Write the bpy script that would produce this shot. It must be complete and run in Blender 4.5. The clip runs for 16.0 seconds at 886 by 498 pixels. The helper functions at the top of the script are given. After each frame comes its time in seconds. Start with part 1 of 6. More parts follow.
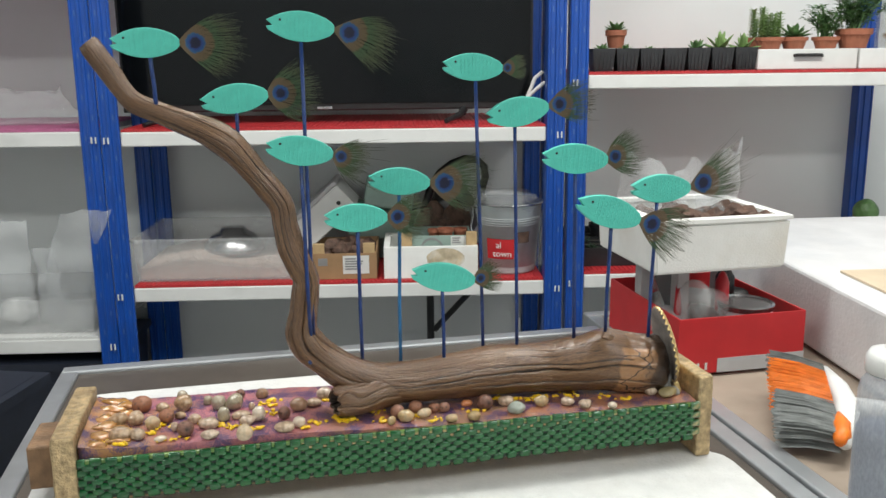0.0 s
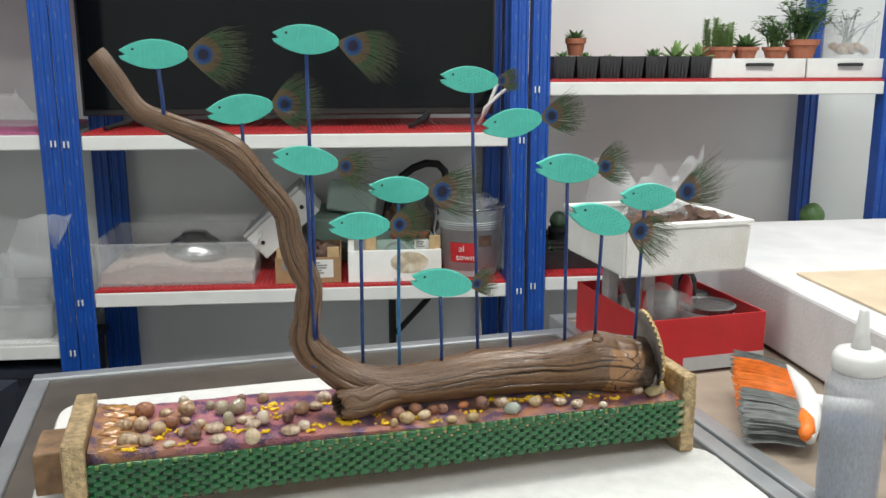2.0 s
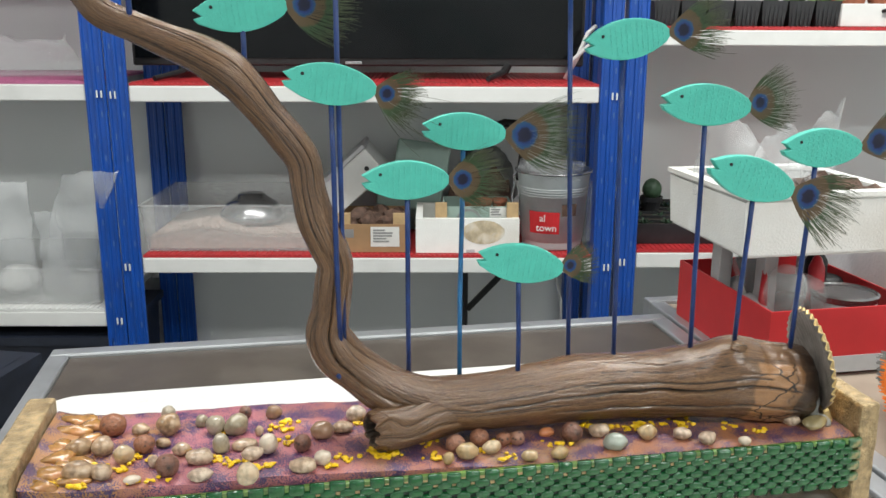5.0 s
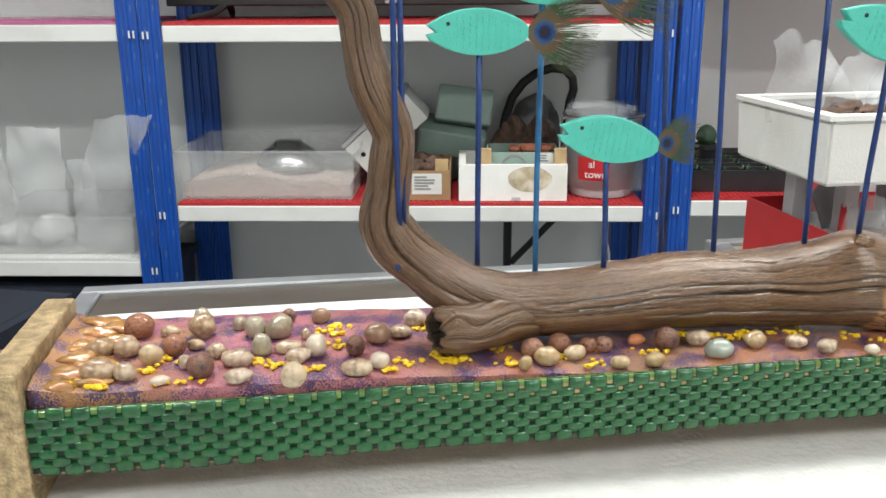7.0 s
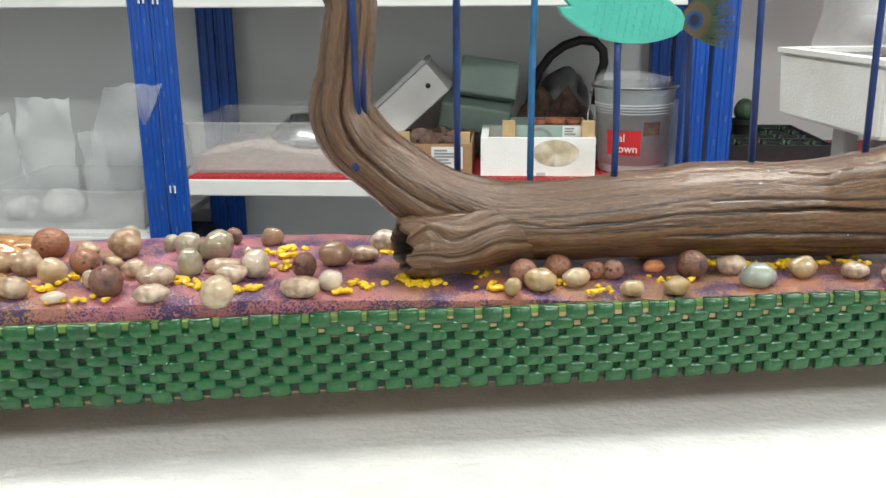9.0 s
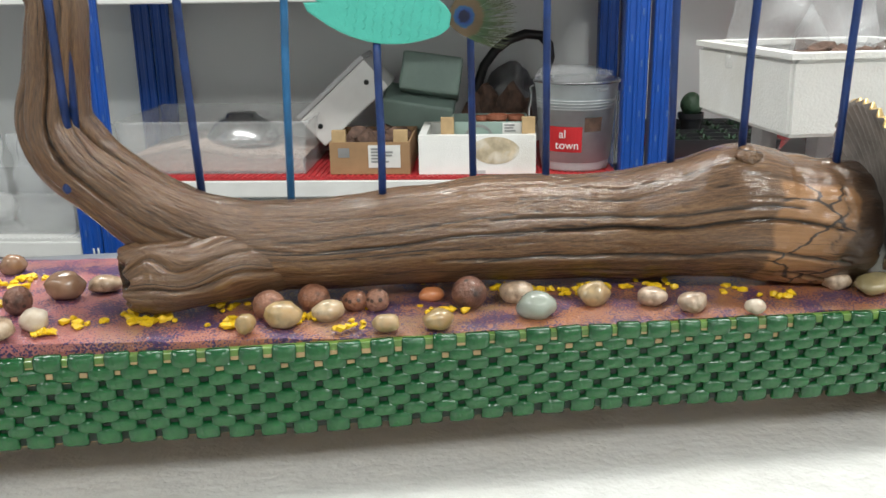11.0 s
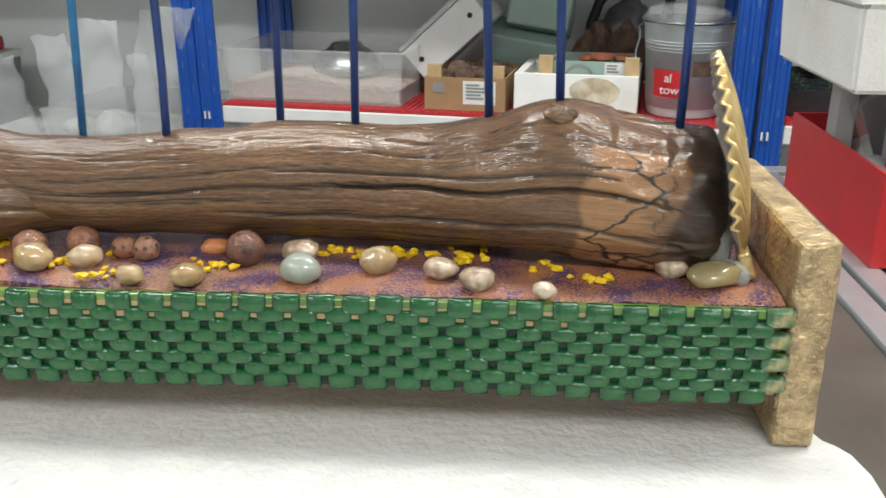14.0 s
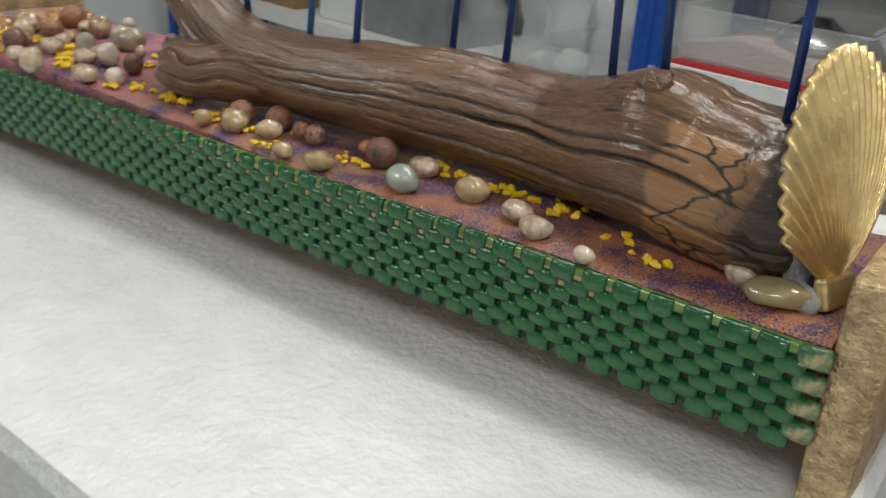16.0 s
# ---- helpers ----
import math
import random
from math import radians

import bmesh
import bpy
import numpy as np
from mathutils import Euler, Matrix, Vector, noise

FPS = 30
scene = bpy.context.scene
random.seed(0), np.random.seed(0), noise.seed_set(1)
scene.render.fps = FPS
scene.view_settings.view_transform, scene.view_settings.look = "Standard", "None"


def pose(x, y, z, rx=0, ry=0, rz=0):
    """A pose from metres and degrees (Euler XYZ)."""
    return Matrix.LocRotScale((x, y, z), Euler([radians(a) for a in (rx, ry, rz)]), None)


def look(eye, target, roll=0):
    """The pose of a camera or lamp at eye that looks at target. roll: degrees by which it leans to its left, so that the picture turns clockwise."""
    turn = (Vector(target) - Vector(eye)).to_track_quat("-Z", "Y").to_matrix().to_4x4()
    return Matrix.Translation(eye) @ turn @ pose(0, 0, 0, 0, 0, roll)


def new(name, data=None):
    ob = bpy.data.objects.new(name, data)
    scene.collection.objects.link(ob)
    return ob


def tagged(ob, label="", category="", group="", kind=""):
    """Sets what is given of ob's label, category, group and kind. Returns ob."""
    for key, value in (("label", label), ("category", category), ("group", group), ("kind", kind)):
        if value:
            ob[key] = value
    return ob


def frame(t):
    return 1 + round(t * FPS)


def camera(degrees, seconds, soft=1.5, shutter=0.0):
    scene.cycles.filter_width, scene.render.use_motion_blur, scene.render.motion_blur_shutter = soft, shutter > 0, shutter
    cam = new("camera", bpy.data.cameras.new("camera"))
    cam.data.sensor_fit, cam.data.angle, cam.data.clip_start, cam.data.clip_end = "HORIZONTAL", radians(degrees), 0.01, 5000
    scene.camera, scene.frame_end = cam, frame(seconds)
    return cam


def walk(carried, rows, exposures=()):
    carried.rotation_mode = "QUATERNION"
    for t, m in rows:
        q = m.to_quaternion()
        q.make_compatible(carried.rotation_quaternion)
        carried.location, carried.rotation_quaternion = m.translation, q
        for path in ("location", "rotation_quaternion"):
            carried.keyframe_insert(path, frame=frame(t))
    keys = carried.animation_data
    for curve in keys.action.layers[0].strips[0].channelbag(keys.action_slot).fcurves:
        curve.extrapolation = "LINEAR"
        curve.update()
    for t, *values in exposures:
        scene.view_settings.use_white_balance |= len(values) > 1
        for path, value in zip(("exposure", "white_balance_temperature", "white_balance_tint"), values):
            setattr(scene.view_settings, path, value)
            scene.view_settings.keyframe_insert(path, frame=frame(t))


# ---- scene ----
cam = camera(53.1, 16.0, shutter=0.25)
PATH = [
    (0, (0.01, -0.01, 1.266), (0.424, 1.898, 0.835), -0.6),
    (0.5, (-0.007, -0.016, 1.269), (0.482, 1.875, 0.838), -0.2),
    (1, (-0.021, -0.02, 1.269), (0.512, 1.859, 0.837), 0.1),
    (1.5, (-0.031, -0.019, 1.27), (0.51, 1.857, 0.837), 0.1),
    (2, (-0.044, -0.022, 1.276), (0.491, 1.857, 0.849), -0.0),
    (2.5, (-0.049, -0.026, 1.274), (0.458, 1.862, 0.853), -0.2),
    (3, (-0.051, -0.031, 1.266), (0.413, 1.867, 0.838), -0.4),
    (3.5, (-0.03, 0.048, 1.25), (0.41, 1.949, 0.809), 0.0),
    (6, (0.022, 0.231, 1.193), (0.341, 2.13, 0.655), -0.2),
    (6.5, (0.016, 0.255, 1.167), (0.322, 2.152, 0.613), -0.3),
    (7, (0.007, 0.272, 1.147), (0.292, 2.172, 0.593), -0.3),
    (7.5, (0.002, 0.29, 1.128), (0.252, 2.195, 0.573), -0.6),
    (8, (0.006, 0.306, 1.11), (0.227, 2.216, 0.559), -0.5),
    (8.5, (0.023, 0.325, 1.09), (0.233, 2.234, 0.532), -0.4),
    (9, (0.048, 0.347, 1.076), (0.257, 2.256, 0.519), -0.4),
    (9.5, (0.076, 0.364, 1.068), (0.285, 2.275, 0.516), -0.2),
    (10, (0.118, 0.377, 1.067), (0.329, 2.288, 0.516), -0.1),
    (12.5, (0.195, 0.397, 1.09), (0.476, 2.263, 0.428), -2.3),
    (13, (0.242, 0.417, 1.077), (0.51, 2.274, 0.384), -2.6),
    (13.5, (0.295, 0.425, 1.074), (0.375, 2.301, 0.385), -0.1),
    (14, (0.308, 0.418, 1.071), (0.186, 2.286, 0.368), -0.2),
    (14.5, (0.315, 0.419, 1.075), (0.037, 2.272, 0.374), 0.0),
    (15, (0.378, 0.418, 1.072), (-0.211, 2.195, 0.367), 1.7),
    (15.5, (0.394, 0.438, 1.062), (-0.348, 2.141, 0.321), 2.8),
    (16, (0.448, 0.45, 1.071), (-0.606, 1.942, 0.258), 3.7),
]
walk(cam, [(t, look(eye, target, roll)) for t, eye, target, roll in PATH], [(0, -0.15), (3.7, -0.15), (6.0, 0.2), (6.5, 0.22), (10.2, 0.2), (12.5, -0.15), (13.0, -0.1), (13.5, 0.1), (14.5, 0.15), (15.0, 0.1), (15.5, -0.25), (16.0, -0.57)])

# ---- world, lamps ----
SF = pose(-0.292, 2.308, 0, 0, 0, -10)      # the shelving's own frame: u along it, v to the wall
world = bpy.data.worlds.new("room_air")
scene.world = world
world.use_nodes = True
world.node_tree.nodes["Background"].inputs[0].default_value = (0.8, 0.87, 1.0, 1)
world.node_tree.nodes["Background"].inputs[1].default_value = 0.15
LAMP_W = {-1.0: 32.5, -3.1: 33.0}
CEILING = 2.75
LAMPS = [(0.25, -1.0), (1.65, -1.0), (-0.8, -3.1), (2.0, -3.1)]


# ---- materials ----
def mat(name, col, rough=0.5, metal=0.0, var=0.12, scale=40.0, bump=0.1, fine=400.0, coat=0.0, dirt=None, dirt_amt=0.0, dirt_scale=6.0, spec=0.5, rand=0.0):
    """Plain procedural surface: colour with two scales of variation, stains of a second colour, and fine relief."""
    m = bpy.data.materials.new(name)
    m.use_nodes = True
    nt = m.node_tree
    b = nt.nodes["Principled BSDF"]
    tc = nt.nodes.new("ShaderNodeTexCoord")
    n1 = nt.nodes.new("ShaderNodeTexNoise")
    n1.inputs["Scale"].default_value = scale
    n1.inputs["Detail"].default_value = 5
    nt.links.new(tc.outputs["Object"], n1.inputs["Vector"])
    r = nt.nodes.new("ShaderNodeValToRGB")
    r.color_ramp.elements[0].position, r.color_ramp.elements[1].position = 0.3, 0.7
    r.color_ramp.elements[0].color = (*[c * (1 - var) for c in col], 1)
    r.color_ramp.elements[1].color = (*[min(1, c * (1 + var)) for c in col], 1)
    nt.links.new(n1.outputs["Fac"], r.inputs["Fac"])
    out = r.outputs["Color"]
    if dirt:
        n2 = nt.nodes.new("ShaderNodeTexNoise")
        n2.inputs["Scale"].default_value = dirt_scale
        n2.inputs["Detail"].default_value = 8
        nt.links.new(tc.outputs["Object"], n2.inputs["Vector"])
        r2 = nt.nodes.new("ShaderNodeValToRGB")
        r2.color_ramp.elements[0].position, r2.color_ramp.elements[1].position = 0.5, 0.72
        r2.color_ramp.elements[0].color, r2.color_ramp.elements[1].color = (0, 0, 0, 1), (dirt_amt,) * 3 + (1,)
        nt.links.new(n2.outputs["Fac"], r2.inputs["Fac"])
        mx = nt.nodes.new("ShaderNodeMixRGB")
        mx.inputs[2].default_value = (*dirt, 1)
        nt.links.new(r2.outputs["Color"], mx.inputs[0])
        nt.links.new(out, mx.inputs[1])
        out = mx.outputs[0]
    if rand:
        oi = nt.nodes.new("ShaderNodeObjectInfo")
        mr = nt.nodes.new("ShaderNodeMapRange")
        mr.inputs["To Min"].default_value, mr.inputs["To Max"].default_value = 1 - rand, 1 + rand
        nt.links.new(oi.outputs["Random"], mr.inputs["Value"])
        hs = nt.nodes.new("ShaderNodeHueSaturation")
        nt.links.new(mr.outputs[0], hs.inputs["Value"])
        mr2 = nt.nodes.new("ShaderNodeMapRange")
        mr2.inputs["To Min"].default_value, mr2.inputs["To Max"].default_value = 1 + rand, 1 - rand
        nt.links.new(oi.outputs["Random"], mr2.inputs["Value"])
        nt.links.new(mr2.outputs[0], hs.inputs["Saturation"])
        nt.links.new(out, hs.inputs["Color"])
        out = hs.outputs["Color"]
    nt.links.new(out, b.inputs["Base Color"])
    b.inputs["Roughness"].default_value = rough
    b.inputs["Metallic"].default_value = metal
    b.inputs["Coat Weight"].default_value = coat
    b.inputs["Coat Roughness"].default_value = 0.08
    b.inputs["Specular IOR Level"].default_value = spec
    if bump:
        n3 = nt.nodes.new("ShaderNodeTexNoise")
        n3.inputs["Scale"].default_value = fine
        n3.inputs["Detail"].default_value = 3
        nt.links.new(tc.outputs["Object"], n3.inputs["Vector"])
        bp = nt.nodes.new("ShaderNodeBump")
        bp.inputs["Strength"].default_value = bump
        bp.inputs["Distance"].default_value = 0.002
        nt.links.new(n3.outputs["Fac"], bp.inputs["Height"])
        nt.links.new(bp.outputs["Normal"], b.inputs["Normal"])
    return m


def film_mat(name, col, clear=0.6, rough=0.2):
    """Thin clear or milky plastic."""
    m = bpy.data.materials.new(name)
    m.use_nodes = True
    nt = m.node_tree
    b = nt.nodes["Principled BSDF"]
    b.inputs["Base Color"].default_value = (*col, 1)
    b.inputs["Roughness"].default_value = rough
    tr = nt.nodes.new("ShaderNodeBsdfTransparent")
    mx = nt.nodes.new("ShaderNodeMixShader")
    n = nt.nodes.new("ShaderNodeTexNoise")
    n.inputs["Scale"].default_value = 25
    mr = nt.nodes.new("ShaderNodeMapRange")
    mr.inputs["To Min"].default_value, mr.inputs["To Max"].default_value = 1 - clear - 0.12, 1 - clear + 0.12
    nt.links.new(n.outputs["Fac"], mr.inputs["Value"])
    nt.links.new(mr.outputs[0], mx.inputs[0])
    cr = nt.nodes.new("ShaderNodeTexNoise")          # creases
    cr.inputs["Scale"].default_value = 7
    cr.inputs["Detail"].default_value = 2
    cr.inputs["Distortion"].default_value = 1.5
    cb = nt.nodes.new("ShaderNodeBump")
    cb.inputs["Strength"].default_value, cb.inputs["Distance"].default_value = 0.45, 0.004
    nt.links.new(cr.outputs["Fac"], cb.inputs["Height"])
    nt.links.new(cb.outputs["Normal"], b.inputs["Normal"])
    nt.links.new(tr.outputs[0], mx.inputs[1])
    nt.links.new(b.outputs[0], mx.inputs[2])
    nt.links.new(mx.outputs[0], nt.nodes["Material Output"].inputs["Surface"])
    return m


def bed_mat():
    """Pink, orange and violet sand set in clear resin, with dark violet grains in drifts."""
    m = mat("resin_bed", (0.6, 0.2, 0.22), 0.35, coat=0.6, bump=0.5, fine=900)
    nt = m.node_tree
    b = nt.nodes["Principled BSDF"]
    tc = nt.nodes.new("ShaderNodeTexCoord")
    n = nt.nodes.new("ShaderNodeTexNoise")
    n.inputs["Scale"].default_value = 22
    n.inputs["Detail"].default_value = 4
    nt.links.new(tc.outputs["Object"], n.inputs["Vector"])
    r = nt.nodes.new("ShaderNodeValToRGB")
    e = r.color_ramp.elements
    e[0].position, e[0].color = 0.3, (0.44, 0.17, 0.07, 1)
    e[1].position, e[1].color = 0.72, (0.27, 0.18, 0.085, 1)
    x = e.new(0.45)
    x.color = (0.40, 0.16, 0.075, 1)
    x = e.new(0.56)
    x.color = (0.36, 0.15, 0.09, 1)
    nt.links.new(n.outputs["Fac"], r.inputs["Fac"])
    v = nt.nodes.new("ShaderNodeTexVoronoi")
    v.inputs["Scale"].default_value = 1050
    nt.links.new(tc.outputs["Object"], v.inputs["Vector"])
    n2 = nt.nodes.new("ShaderNodeTexNoise")
    n2.inputs["Scale"].default_value = 55
    n2.inputs["Detail"].default_value = 5
    nt.links.new(tc.outputs["Object"], n2.inputs["Vector"])
    mr = nt.nodes.new("ShaderNodeMapRange")
    mr.inputs["From Min"].default_value, mr.inputs["From Max"].default_value = 0.40, 0.62
    mr.inputs["To Min"].default_value, mr.inputs["To Max"].default_value = 0.26, 0.74
    nt.links.new(n2.outputs["Fac"], mr.inputs["Value"])
    lt = nt.nodes.new("ShaderNodeMath")
    lt.operation = "LESS_THAN"
    nt.links.new(v.outputs["Distance"], lt.inputs[0])
    nt.links.new(mr.outputs[0], lt.inputs[1])
    mx = nt.nodes.new("ShaderNodeMixRGB")
    nt.links.new(lt.outputs[0], mx.inputs[0])
    # pinker at one end, tan and orange at the other
    sp = nt.nodes.new("ShaderNodeSeparateXYZ")
    nt.links.new(tc.outputs["Object"], sp.inputs[0])
    wob = nt.nodes.new("ShaderNodeMath")
    wob.operation = "MULTIPLY_ADD"
    wob.inputs[1].default_value = 0.25
    nt.links.new(n.outputs["Fac"], wob.inputs[0])
    nt.links.new(sp.outputs["X"], wob.inputs[2])
    pk = nt.nodes.new("ShaderNodeMapRange")
    pk.inputs["From Min"].default_value, pk.inputs["From Max"].default_value = 0.12, 0.27
    pk.inputs["To Min"].default_value, pk.inputs["To Max"].default_value = 0.85, 0.0
    nt.links.new(wob.outputs[0], pk.inputs["Value"])
    pm = nt.nodes.new("ShaderNodeMixRGB")
    nt.links.new(pk.outputs[0], pm.inputs[0])
    nt.links.new(r.outputs["Color"], pm.inputs[1])
    pm.inputs[2].default_value = (0.46, 0.15, 0.19, 1)
    am = nt.nodes.new("ShaderNodeMapRange")          # amber resin pooled at the end
    am.inputs["From Min"].default_value, am.inputs["From Max"].default_value = 0.02, 0.065
    am.inputs["To Min"].default_value, am.inputs["To Max"].default_value = 0.9, 0.0
    nt.links.new(wob.outputs[0], am.inputs["Value"])
    pa = nt.nodes.new("ShaderNodeMixRGB")
    nt.links.new(am.outputs[0], pa.inputs[0])
    nt.links.new(pm.outputs[0], pa.inputs[1])
    pa.inputs[2].default_value = (0.4, 0.2, 0.06, 1)
    nt.links.new(pa.outputs[0], mx.inputs[1])
    for nd in nt.nodes:
        if nd.type == "BUMP":
            nt.links.new(nd.outputs["Normal"], b.inputs["Coat Normal"])
    mx2 = nt.nodes.new("ShaderNodeMixRGB")
    nt.links.new(v.outputs["Color"], mx2.inputs[1])
    mx2.inputs[2].default_value = (0.055, 0.02, 0.10, 1)
    mx2.inputs[0].default_value = 0.97
    nt.links.new(mx2.outputs[0], mx.inputs[2])
    nt.links.new(mx.outputs[0], b.inputs["Base Color"])
    return m


LOG_SPAN = 0.700


def log_mat():
    """Varnished driftwood: grain along the length, dark checks, a paler sawn scar and a dark rotten end."""
    m = bpy.data.materials.new("driftwood")
    m.use_nodes = True
    nt = m.node_tree
    b = nt.nodes["Principled BSDF"]
    at = nt.nodes.new("ShaderNodeAttribute")
    at.attribute_name = "grain"
    L = nt.links.new

    def stretched(sx, sr, scale, detail, rough=0.6):
        mp = nt.nodes.new("ShaderNodeMapping")
        mp.inputs["Scale"].default_value = (sx, sr, sr)
        L(at.outputs["Vector"], mp.inputs["Vector"])
        n = nt.nodes.new("ShaderNodeTexNoise")
        n.inputs["Scale"].default_value = scale
        n.inputs["Detail"].default_value = detail
        n.inputs["Roughness"].default_value = rough
        L(mp.outputs[0], n.inputs["Vector"])
        return n

    big = stretched(9, 1.2, 1, 4)
    streak = stretched(12, 14, 1, 7, 0.65)
    fine = stretched(220, 30, 1, 5, 0.7)
    r = nt.nodes.new("ShaderNodeValToRGB")
    e = r.color_ramp.elements
    e[0].position, e[0].color = 0.28, (0.034, 0.017, 0.009, 1)
    e[1].position, e[1].color = 0.74, (0.27, 0.145, 0.064, 1)
    x = e.new(0.5)
    x.color = (0.132, 0.066, 0.029, 1)
    ad = nt.nodes.new("ShaderNodeMath")
    ad.operation = "ADD"
    mu = nt.nodes.new("ShaderNodeMath")
    mu.operation = "MULTIPLY"
    mu.inputs[1].default_value = 0.42
    L(big.outputs["Fac"], mu.inputs[0])
    mu2 = nt.nodes.new("ShaderNodeMath")
    mu2.operation = "MULTIPLY"
    mu2.inputs[1].default_value = 0.4
    L(streak.outputs["Fac"], mu2.inputs[0])
    L(mu.outputs[0], ad.inputs[0])
    L(mu2.outputs[0], ad.inputs[1])
    ad2 = nt.nodes.new("ShaderNodeMath")
    ad2.operation = "MULTIPLY_ADD"
    L(fine.outputs["Fac"], ad2.inputs[0])
    ad2.inputs[1].default_value = 0.7
    L(ad.outputs[0], ad2.inputs[2])
    ad3 = nt.nodes.new("ShaderNodeMath")
    ad3.operation = "SUBTRACT"
    ad3.inputs[1].default_value = 0.25
    L(ad2.outputs[0], ad3.inputs[0])
    L(ad3.outputs[0], r.inputs["Fac"])
    # pale scar between two stations of the length, with a ragged edge
    sep = nt.nodes.new("ShaderNodeSeparateXYZ")
    L(at.outputs["Vector"], sep.inputs[0])

    def window(lo, hi, soft, wob):
        w = nt.nodes.new("ShaderNodeMath")
        w.operation = "MULTIPLY_ADD"
        L(big.outputs["Fac"], w.inputs[0])
        w.inputs[1].default_value = wob
        L(sep.outputs["X"], w.inputs[2])
        a = nt.nodes.new("ShaderNodeMapRange")
        a.inputs["From Min"].default_value, a.inputs["From Max"].default_value = lo, lo + soft
        L(w.outputs[0], a.inputs["Value"])
        c = nt.nodes.new("ShaderNodeMapRange")
        c.inputs["From Min"].default_value, c.inputs["From Max"].default_value = hi, hi + soft
        c.inputs["To Min"].default_value, c.inputs["To Max"].default_value = 1, 0
        L(w.outputs[0], c.inputs["Value"])
        k = nt.nodes.new("ShaderNodeMath")
        k.operation = "MULTIPLY"
        L(a.outputs[0], k.inputs[0])
        L(c.outputs[0], k.inputs[1])
        return k

    front = nt.nodes.new("ShaderNodeMapRange")          # the scar is on the side away from the wall, below the ridge
    front.inputs["From Min"].default_value, front.inputs["From Max"].default_value = 0.36, 0.46
    front.inputs["To Min"].default_value, front.inputs["To Max"].default_value = 1, 0
    L(sep.outputs["Z"], front.inputs["Value"])
    scar = window(SCAR0 + 0.001, SCAR1 + 0.001, 0.002, 0.02)
    sf = nt.nodes.new("ShaderNodeMath")
    sf.operation = "MULTIPLY"
    L(scar.outputs[0], sf.inputs[0])
    L(front.outputs[0], sf.inputs[1])
    sf2 = nt.nodes.new("ShaderNodeMath")
    sf2.operation = "MULTIPLY"
    sf2.inputs[1].default_value = 0.93
    L(sf.outputs[0], sf2.inputs[0])
    m1 = nt.nodes.new("ShaderNodeMixRGB")
    L(sf2.outputs[0], m1.inputs[0])
    L(r.outputs["Color"], m1.inputs[1])
    # the scar is broken into blocks by dark cracks
    vm = nt.nodes.new("ShaderNodeMapping")
    vm.inputs["Scale"].default_value = (34, 1.2, 1.2)
    L(at.outputs["Vector"], vm.inputs["Vector"])
    wv = nt.nodes.new("ShaderNodeVectorMath")
    wv.operation = "ADD"
    L(vm.outputs[0], wv.inputs[0])
    L(big.outputs["Color"], wv.inputs[1])
    vo = nt.nodes.new("ShaderNodeTexVoronoi")
    vo.feature = "DISTANCE_TO_EDGE"
    vo.inputs["Scale"].default_value = 1.0
    L(wv.outputs[0], vo.inputs["Vector"])
    vr = nt.nodes.new("ShaderNodeValToRGB")
    vr.color_ramp.elements[0].position, vr.color_ramp.elements[0].color = 0.012, (0.03, 0.015, 0.008, 1)
    vr.color_ramp.elements[1].position, vr.color_ramp.elements[1].color = 0.032, (0.36, 0.18, 0.075, 1)
    L(vo.outputs["Distance"], vr.inputs["Fac"])
    vs = nt.nodes.new("ShaderNodeMixRGB")
    vs.blend_type = "MULTIPLY"
    vs.inputs[0].default_value = 0.7
    L(vr.outputs["Color"], vs.inputs[1])
    sv = nt.nodes.new("ShaderNodeMapRange")
    sv.inputs["From Min"].default_value, sv.inputs["From Max"].default_value = 0.3, 0.65
    sv.inputs["To Min"].default_value, sv.inputs["To Max"].default_value = 0.6, 1.1
    L(streak.outputs["Fac"], sv.inputs["Value"])
    L(sv.outputs[0], vs.inputs[2])
    L(vs.outputs[0], m1.inputs[2])
    rot = window(SCAR1 - 0.006, 9, 0.02, 0.03)
    m2 = nt.nodes.new("ShaderNodeMixRGB")
    m2.blend_type = "MULTIPLY"
    rt = nt.nodes.new("ShaderNodeMath")
    rt.operation = "MULTIPLY"
    rt.inputs[1].default_value = 0.92
    L(rot.outputs[0], rt.inputs[0])
    L(rt.outputs[0], m2.inputs[0])
    L(m1.outputs[0], m2.inputs[1])
    m2.inputs[2].default_value = (0.12, 0.09, 0.07, 1)
    # checks: thin dark lines where a stretched noise passes its middle
    ck = stretched(2.6, 6.0, 1, 2, 0.5)
    s1 = nt.nodes.new("ShaderNodeMath")
    s1.operation = "SUBTRACT"
    s1.inputs[1].default_value = 0.5
    L(ck.outputs["Fac"], s1.inputs[0])
    s2 = nt.nodes.new("ShaderNodeMath")
    s2.operation = "ABSOLUTE"
    L(s1.outputs[0], s2.inputs[0])
    s3 = nt.nodes.new("ShaderNodeMapRange")
    s3.inputs["From Min"].default_value, s3.inputs["From Max"].default_value = 0.0025, 0.008
    s3.inputs["To Min"].default_value, s3.inputs["To Max"].default_value = 0.95, 0
    L(s2.outputs[0], s3.inputs["Value"])
    gate = nt.nodes.new("ShaderNodeMapRange")
    gate.inputs["From Min"].default_value, gate.inputs["From Max"].default_value = 0.45, 0.53
    L(big.outputs["Fac"], gate.inputs["Value"])
    s4 = nt.nodes.new("ShaderNodeMath")
    s4.operation = "MULTIPLY"
    L(s3.outputs[0], s4.inputs[0])
    L(gate.outputs[0], s4.inputs[1])
    m3 = nt.nodes.new("ShaderNodeMixRGB")
